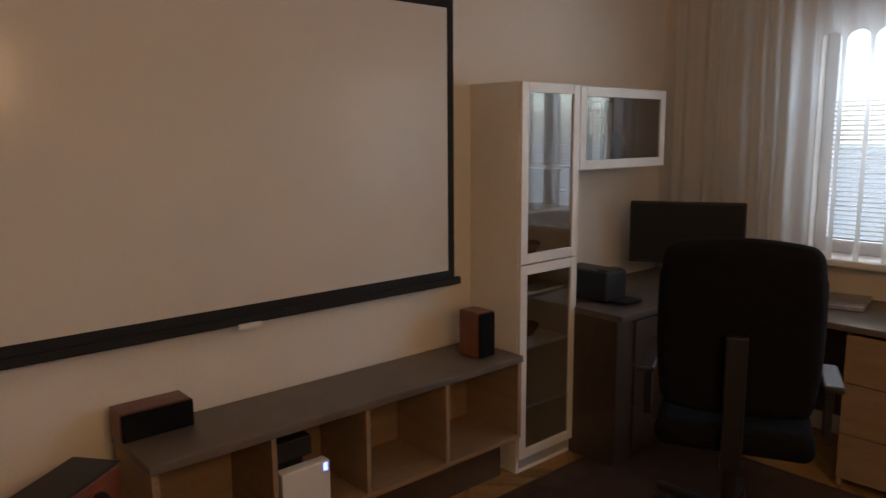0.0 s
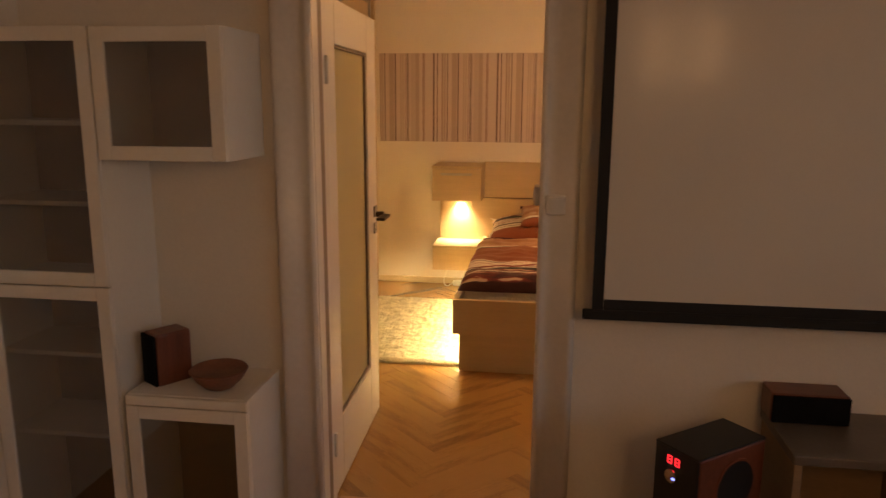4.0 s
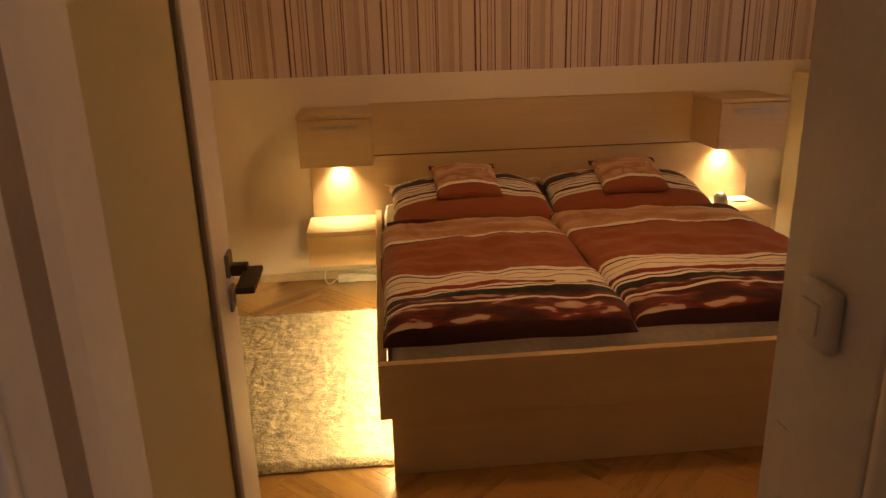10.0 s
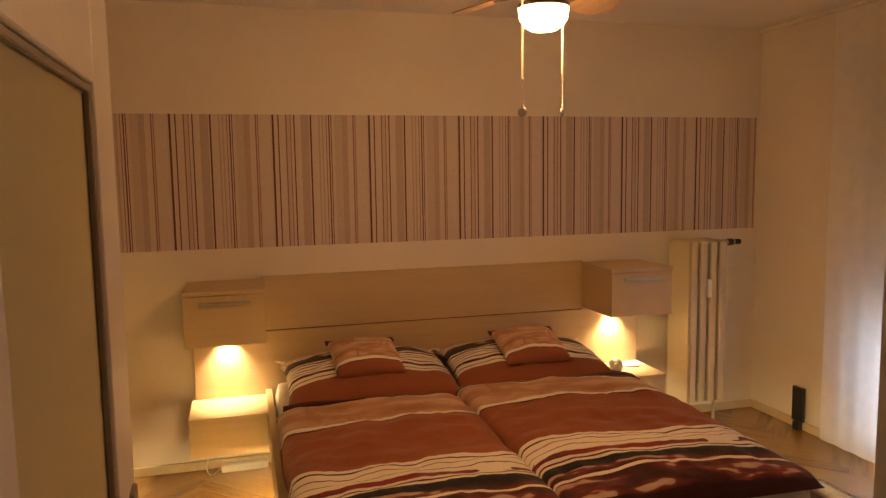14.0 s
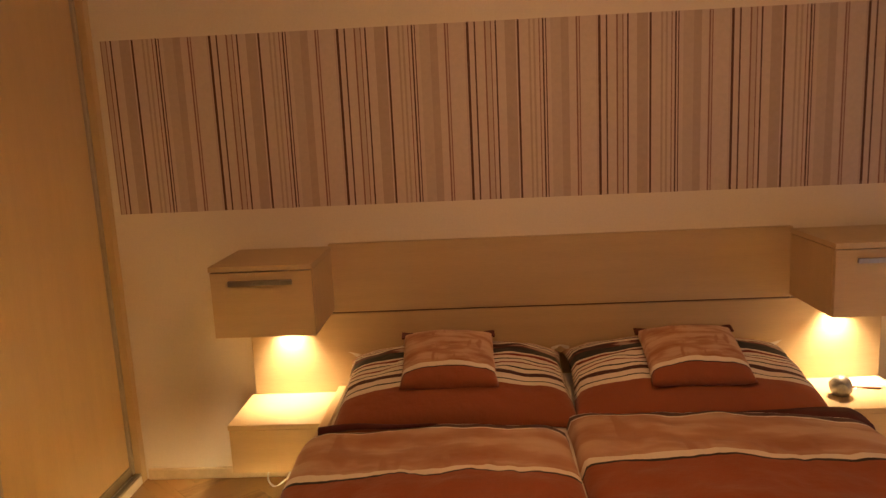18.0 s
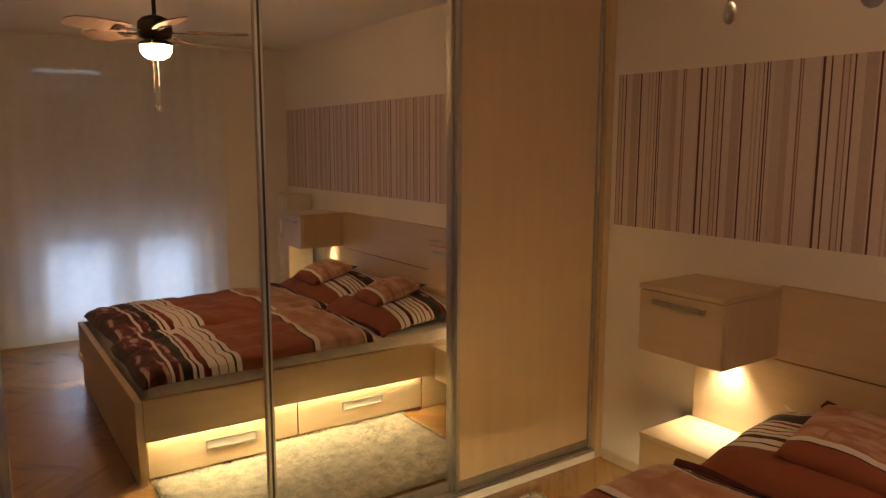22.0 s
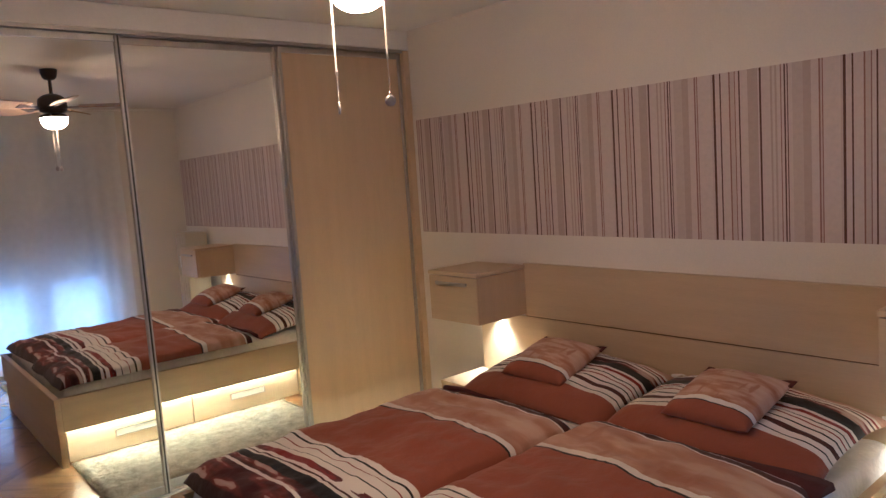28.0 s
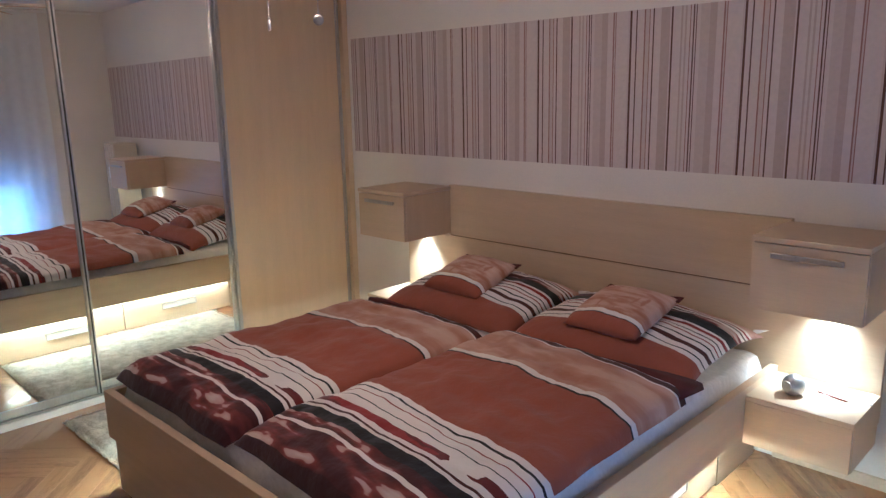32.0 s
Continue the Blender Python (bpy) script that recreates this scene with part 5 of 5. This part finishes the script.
box("modesty_panel", (4.17, 4.19, 1.191, 1.92, 0.12, 0.714), DARK_WOOD, dk, 0.0)
mon = thing("monitor", (3.86, 2.12, 0.745), "wide black monitor on the desk", "monitor", rz=-61)
part("panel", add_box(bmesh.new(), -0.30, 0.30, -0.018, 0.018, 0.12, 0.46, 0.006), BLACK_PL, mon, local=True)
part("screen", add_box(bmesh.new(), -0.288, 0.288, -0.0205, -0.0183, 0.135, 0.448), SCREEN_B, mon, local=True)
part("neck", add_box(bmesh.new(), -0.03, 0.03, 0.0185, 0.045, 0.012, 0.25, 0.004), BLACK_PL, mon, local=True)
part("foot", add_box(bmesh.new(), -0.11, 0.11, -0.07, 0.09, 0.0, 0.0115, 0.004), BLACK_PL, mon, local=True)
prn = thing("printer", (3.30, 2.30, 0.745), "low black printer on the desk", "printer")
box("body", (3.16, 3.33, 2.13, 2.42, 0.746, 0.90), BLACK_PL, prn, 0.012, seg=3)
box("tray", (3.175, 3.315, 2.03, 2.13, 0.757, 0.766), BLACK_PL, prn, 0.002)
box("panel", (3.18, 3.31, 2.14, 2.20, 0.9005, 0.908), BLACK_PL, prn, 0.002)
lp = thing("laptop_sleeve", (4.02, 1.36, 0.745), "closed silver laptop on the desk", "laptop", rz=12)
part("base", add_box(bmesh.new(), -0.16, 0.16, -0.11, 0.11, 0.001, 0.012, 0.004), PEWTER, lp, local=True)
part("lid", add_box(bmesh.new(), -0.16, 0.16, -0.11, 0.11, 0.013, 0.020, 0.003), PEWTER, lp, local=True)
bx = thing("storage_box", (4.05, 1.62, 0.745), "dark open storage box on the desk", "box")
for b in ((3.94, 4.16, 1.50, 1.512), (3.94, 4.16, 1.728, 1.74), (3.94, 3.952, 1.513, 1.727), (4.148, 4.16, 1.513, 1.727)):
    box("side", (b[0], b[1], b[2], b[3], 0.757, 0.90), BLACK_PL, bx, 0.002)
box("bottom", (3.94, 4.16, 1.50, 1.74, 0.746, 0.756), BLACK_PL, bx, 0.0)
cd = thing("cardboard_box", (4.10, 1.85, 0.745), "brown cardboard box on the desk", "box")
box("carton", (4.00, 4.20, 1.76, 1.95, 0.746, 0.96), TERRA, cd, 0.003)
box("flap", (4.00, 4.20, 1.762, 1.948, 0.9602, 0.964), TERRA, cd, 0.001)

ch = thing("office_chair", (2.860, 1.310, 0), "black high-backed office chair pushed to the desk", "office chair", rz=-64)


def cushion_pad(w, d, h, r):
    bm = add_box(bmesh.new(), -w / 2, w / 2, -d / 2, d / 2, -h / 2, h / 2, r, 4)
    return bm


part("seat", moved(cushion_pad(0.54, 0.52, 0.10, 0.040), Matrix.Translation((0, 0, 0.49))), BLACK_CLOTH, ch, local=True, smooth=False)
bm = cushion_pad(0.55, 0.09, 0.645, 0.040)
bmesh.ops.subdivide_edges(bm, edges=[e for e in bm.edges if e.calc_length() > 0.3], cuts=9, use_grid_fill=True)
for v in bm.verts:
    v.co.x *= 1 - 0.10 * abs(v.co.z / 0.33) ** 3
    v.co.z -= 0.045 * (v.co.x / 0.28) ** 2 if v.co.z > 0.2 else 0
    v.co.y += 0.05 * (v.co.x / 0.28) ** 2
back = part("backrest", moved(bm, Matrix.Translation((0, -0.25, 0.905)) @ Matrix.Rotation(radians(6), 4, "X")), BLACK_CLOTH, ch, local=True, smooth=True)
part("spine", moved(add_box(bmesh.new(), -0.035, 0.035, -0.015, 0.015, -0.30, 0.20, 0.006), Matrix.Translation((0, -0.318, 0.70)) @ Matrix.Rotation(radians(6), 4, "X")), BLACK_PL, ch, local=True)
for s in (-1, 1):
    arm = part("armrest", add_box(bmesh.new(), s * 0.32 - 0.035, s * 0.32 + 0.035, -0.16, 0.12, 0.68, 0.705, 0.010, 3), BLACK_PL, ch, local=True)
    part("arm_post", add_box(bmesh.new(), s * 0.32 - 0.015, s * 0.32 + 0.015, -0.03, 0.01, 0.47, 0.68, 0.004), BLACK_PL, ch, local=True)
part("gas_lift", add_cyl(bmesh.new(), (0, 0, 0.29), 0.028, 0.32, 20), BLACK_PL, ch, local=True)
part("hub", add_cyl(bmesh.new(), (0, 0, 0.115), 0.050, 0.07, 20), BLACK_PL, ch, local=True)
for i in range(5):
    rm = Matrix.Rotation(radians(72 * i + 10), 4, "Z")
    leg = part("leg", moved(add_box(bmesh.new(), 0.03, 0.31, -0.020, 0.020, 0.085, 0.115, 0.008), rm), BLACK_PL, ch, local=True)
    part("castor", moved(add_cyl(bmesh.new(), (0.29, 0, 0.032), 0.032, 0.045, 18, m=ALONG_Y), rm), BLACK_PL, ch, local=True)

# ---- living room window ----
lw = thing("window_2", (4.3, 0.96, 0.95), "white living room window with bright daylight behind blinds", "window", kind="structure")
# frames and panes below y 0.30 are unseen, added with the lengthened opening
for y0, y1 in ((-1.298, -1.238), (0.302, 0.362), (1.558, 1.618), (0.93, 0.99), (-0.50, -0.44)):
    box("window_frame", (4.29, 4.35, y0, y1, 0.952, 2.158), PVC, lw, 0.004)
for y0, y1 in ((-1.237, -0.501), (-0.439, 0.301), (0.363, 0.929), (0.991, 1.557)):
    for z0, z1 in ((0.952, 1.02), (2.09, 2.158)):
        box("window_rail", (4.29, 4.35, y0, y1, z0, z1), PVC, lw, 0.004)
    box("pane", (4.318, 4.322, y0, y1, 1.021, 2.089), PANE, lw, 0.0).visible_shadow = False
box("window_sill", (4.06, 4.289, -1.40, 1.70, 0.915, 0.949), LACQUER, lw, 0.008)
bl = thing("venetian_blind", (4.26, 0.96, 1.02), "white venetian blind drawn over the lower window", "blind")
for y0, y1 in ((0.37, 0.925), (0.995, 1.55)):
    bm = None
    for k in range(30):
        z = 1.03 + 0.024 * k
        bm = moved(add_box(bmesh.new(), -0.011, 0.011, y0, y1, -0.0006, 0.0006), Matrix.Translation((4.265, 0, z)) @ Matrix.Rotation(radians(28), 4, "Y"))
        part("slat", bm, WHITE_PL, bl)
    for y in (y0 + 0.08, y1 - 0.08):
        cyl("ladder_cord", (4.265, y, 1.55), 0.0012, 1.06, WHITE_PL, bl, 6)
    box("head_rail", (4.25, 4.28, y0, y1, 2.075, 2.10), WHITE_PL, bl, 0.003)
net = thing("net_curtain", (4.10, 0.85, 0.95), "white net curtain with tall arched open lace columns", "curtain")
for k in range(12):
    yc = 1.526 - 0.124 * k
    solid, lace = bmesh.new(), bmesh.new()
    outline = [(0.050 * math.cos(a), 2.006 + 0.050 * math.sin(a)) for a in [math.pi * i / 10 for i in range(11)]]
    left_, right_ = [(-0.062, 0.93), (-0.062, 2.45)], [(0.062, 2.45), (0.062, 0.93)]
    ring = left_ + right_ + [(0.050, 0.93)] + outline + [(-0.050, 0.93)]
    for bm, pts in ((solid, ring), (lace, [(0.0495, 0.93)] + outline + [(-0.0495, 0.93)])):
        bm.faces.new([bm.verts.new((4.10 + 0.012 * math.cos(y / 0.062 * 3.14), yc + y, z)) for y, z in pts])
    part("net_strip", solid, VOILE, net, "dense white weave"), part("lace_column", lace, OPEN_LACE, net, "open lace")
curtain("side_curtain", 4.08, 1.590, 2.36, 0.06, 2.45, 9, 0.030, VOILE, "long cream side curtain hanging in folds", 33)
rod2 = thing("curtain_rail", (4.09, 1.0, 2.47), "slim white curtain rail under the ceiling", "curtain rail")
box("rail", (4.07, 4.11, -0.6, 2.45, 2.455, 2.475), LACQUER, rod2, 0.003)
for y in (-0.3, 1.0, 2.2):
    box("bracket", (4.111, 4.219, y - 0.012, y + 0.012, 2.458, 2.475), LACQUER, rod2, 0.002)

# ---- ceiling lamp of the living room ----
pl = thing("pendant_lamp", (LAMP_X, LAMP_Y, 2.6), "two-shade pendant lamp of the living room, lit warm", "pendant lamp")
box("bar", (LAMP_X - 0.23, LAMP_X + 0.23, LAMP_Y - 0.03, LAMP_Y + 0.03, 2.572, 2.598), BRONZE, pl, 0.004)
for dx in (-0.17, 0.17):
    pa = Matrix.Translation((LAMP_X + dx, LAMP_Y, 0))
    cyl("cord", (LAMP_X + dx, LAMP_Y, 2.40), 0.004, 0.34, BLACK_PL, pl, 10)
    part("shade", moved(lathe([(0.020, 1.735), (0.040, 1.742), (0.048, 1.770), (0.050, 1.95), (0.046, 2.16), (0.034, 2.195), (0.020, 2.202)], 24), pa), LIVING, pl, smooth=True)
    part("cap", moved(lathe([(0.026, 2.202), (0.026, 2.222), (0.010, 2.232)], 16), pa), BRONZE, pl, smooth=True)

# ---- carpet ----
carpet = thing("carpet", (1.9, 0.1, 0.0), "dark reddish-brown short-pile carpet on the living room floor", "carpet")
bm = bmesh.new()
bmesh.ops.create_grid(bm, x_segments=60, y_segments=80, size=0.5, matrix=Matrix.Translation((1.95, 0.0, 0.0)) @ Matrix.Diagonal((3.2, 4.2, 1, 1)))
for v in bm.verts:
    v.co.z = 0.008 + noise.noise(v.co * 9) * 0.0015
part("pile_field", bm, CARPET, carpet, smooth=True)
for b in ((0.33, 0.35, -2.1, 2.1), (3.55, 3.57, -2.1, 2.1), (0.351, 3.549, -2.12, -2.10), (0.351, 3.549, 2.10, 2.12)):
    box("bound_edge", (*b, 0.0, 0.010), CARPET, carpet, 0.003)

# ---- ground outside ----
gr = structure(box("ground", (-400, 400, -400, 400, -6.3, -6.0), STONE, None, 0.0))
tagged(gr, "grey ground far below the windows", "ground")

# ---- herringbone parquet ----
W, L, G = 0.090, 0.540, 0.0003


def plank_mesh():
    bm = add_box(bmesh.new(), -W / 2 + G, W / 2 - G, -L / 2 + G, L / 2 - G, -0.0115, 0.0, 0.0)
    es = [e for e in bm.edges if all(v.co.z > -0.001 for v in e.verts)]
    bmesh.ops.bevel(bm, geom=es, offset=0.0005, segments=1, affect="EDGES")
    me = bpy.data.meshes.new("plank")
    uvl = bm.loops.layers.uv.new("UVMap")
    for f in bm.faces:
        for loop in f.loops:
            loop[uvl].uv = (loop.vert.co.x, loop.vert.co.y)
    bm.to_mesh(me)
    bm.free()
    me.materials.append(PARQUET)
    return me


def herringbone(x0, x1, y0, y1):
    """Centres and turns of the planks that cover a rectangle, laid at 45 degrees to the walls."""
    out = []
    c = math.cos(radians(45))
    n = int(max(x1 - x0, y1 - y0) / W) + 16
    k = round(L / W)
    mx, my = (x0 + x1) / 2, (y0 + y1) / 2
    for s in range(-n, n):
        for r in range(-n // k - 3, n // k + 4):
            for turn in (0, 1):
                # steps of one width along the zigzag, rows of two lengths across it
                if turn == 0:
                    u, v = s * W + W / 2, s * W + r * 2 * L + L / 2
                else:
                    u, v = s * W + W + L / 2, s * W + r * 2 * L + W / 2
                x, y = mx + (u - v) * c, my + (u + v) * c
                if x0 - 0.25 < x < x1 + 0.25 and y0 - 0.25 < y < y1 + 0.25:
                    out.append((x, y, 45 if turn == 0 else 135))
    return out


plank = plank_mesh()
near, far = [], []
for x, y, a in herringbone(-1.9, 4.3, -3.6, 6.5):
    if -1.60 < x < 3.15 and 2.55 < y < 6.60 or -1.85 < x < 4.4 and -3.75 < y <= 2.55:
        (near if -0.75 < x < 1.9 and 2.5 < y < 4.25 else far).append((x, y, a))
for x, y, a in near:
    ob = new("plank", plank)
    ob.parent = floor_base
    ob.matrix_basis = pose(x, y, 0, 0, 0, a)
vs, fs = [], []
pv = [v.co.copy() for v in plank.vertices]
pf = [tuple(p.vertices) for p in plank.polygons]
for x, y, a in far:
    m = pose(x, y, 0, 0, 0, a)
    b = len(vs)
    vs += [tuple(m @ v) for v in pv]
    fs += [tuple(b + i for i in f) for f in pf]
me = bpy.data.meshes.new("planks")
me.from_pydata(vs, [], fs)
uvl = me.uv_layers.new(name="UVMap")
pu = [tuple(d.uv) for d in plank.uv_layers[0].data]
flat = []
for i, (x, y, a) in enumerate(far):
    flat += [c for u, v in pu for c in (u + x * 3.1, v + y * 2.3)]
uvl.data.foreach_set("uv", flat)
me.materials.append(PARQUET)
rest = new("planks", me)
rest.parent = floor_base
tagged(rest, kind="stuff")
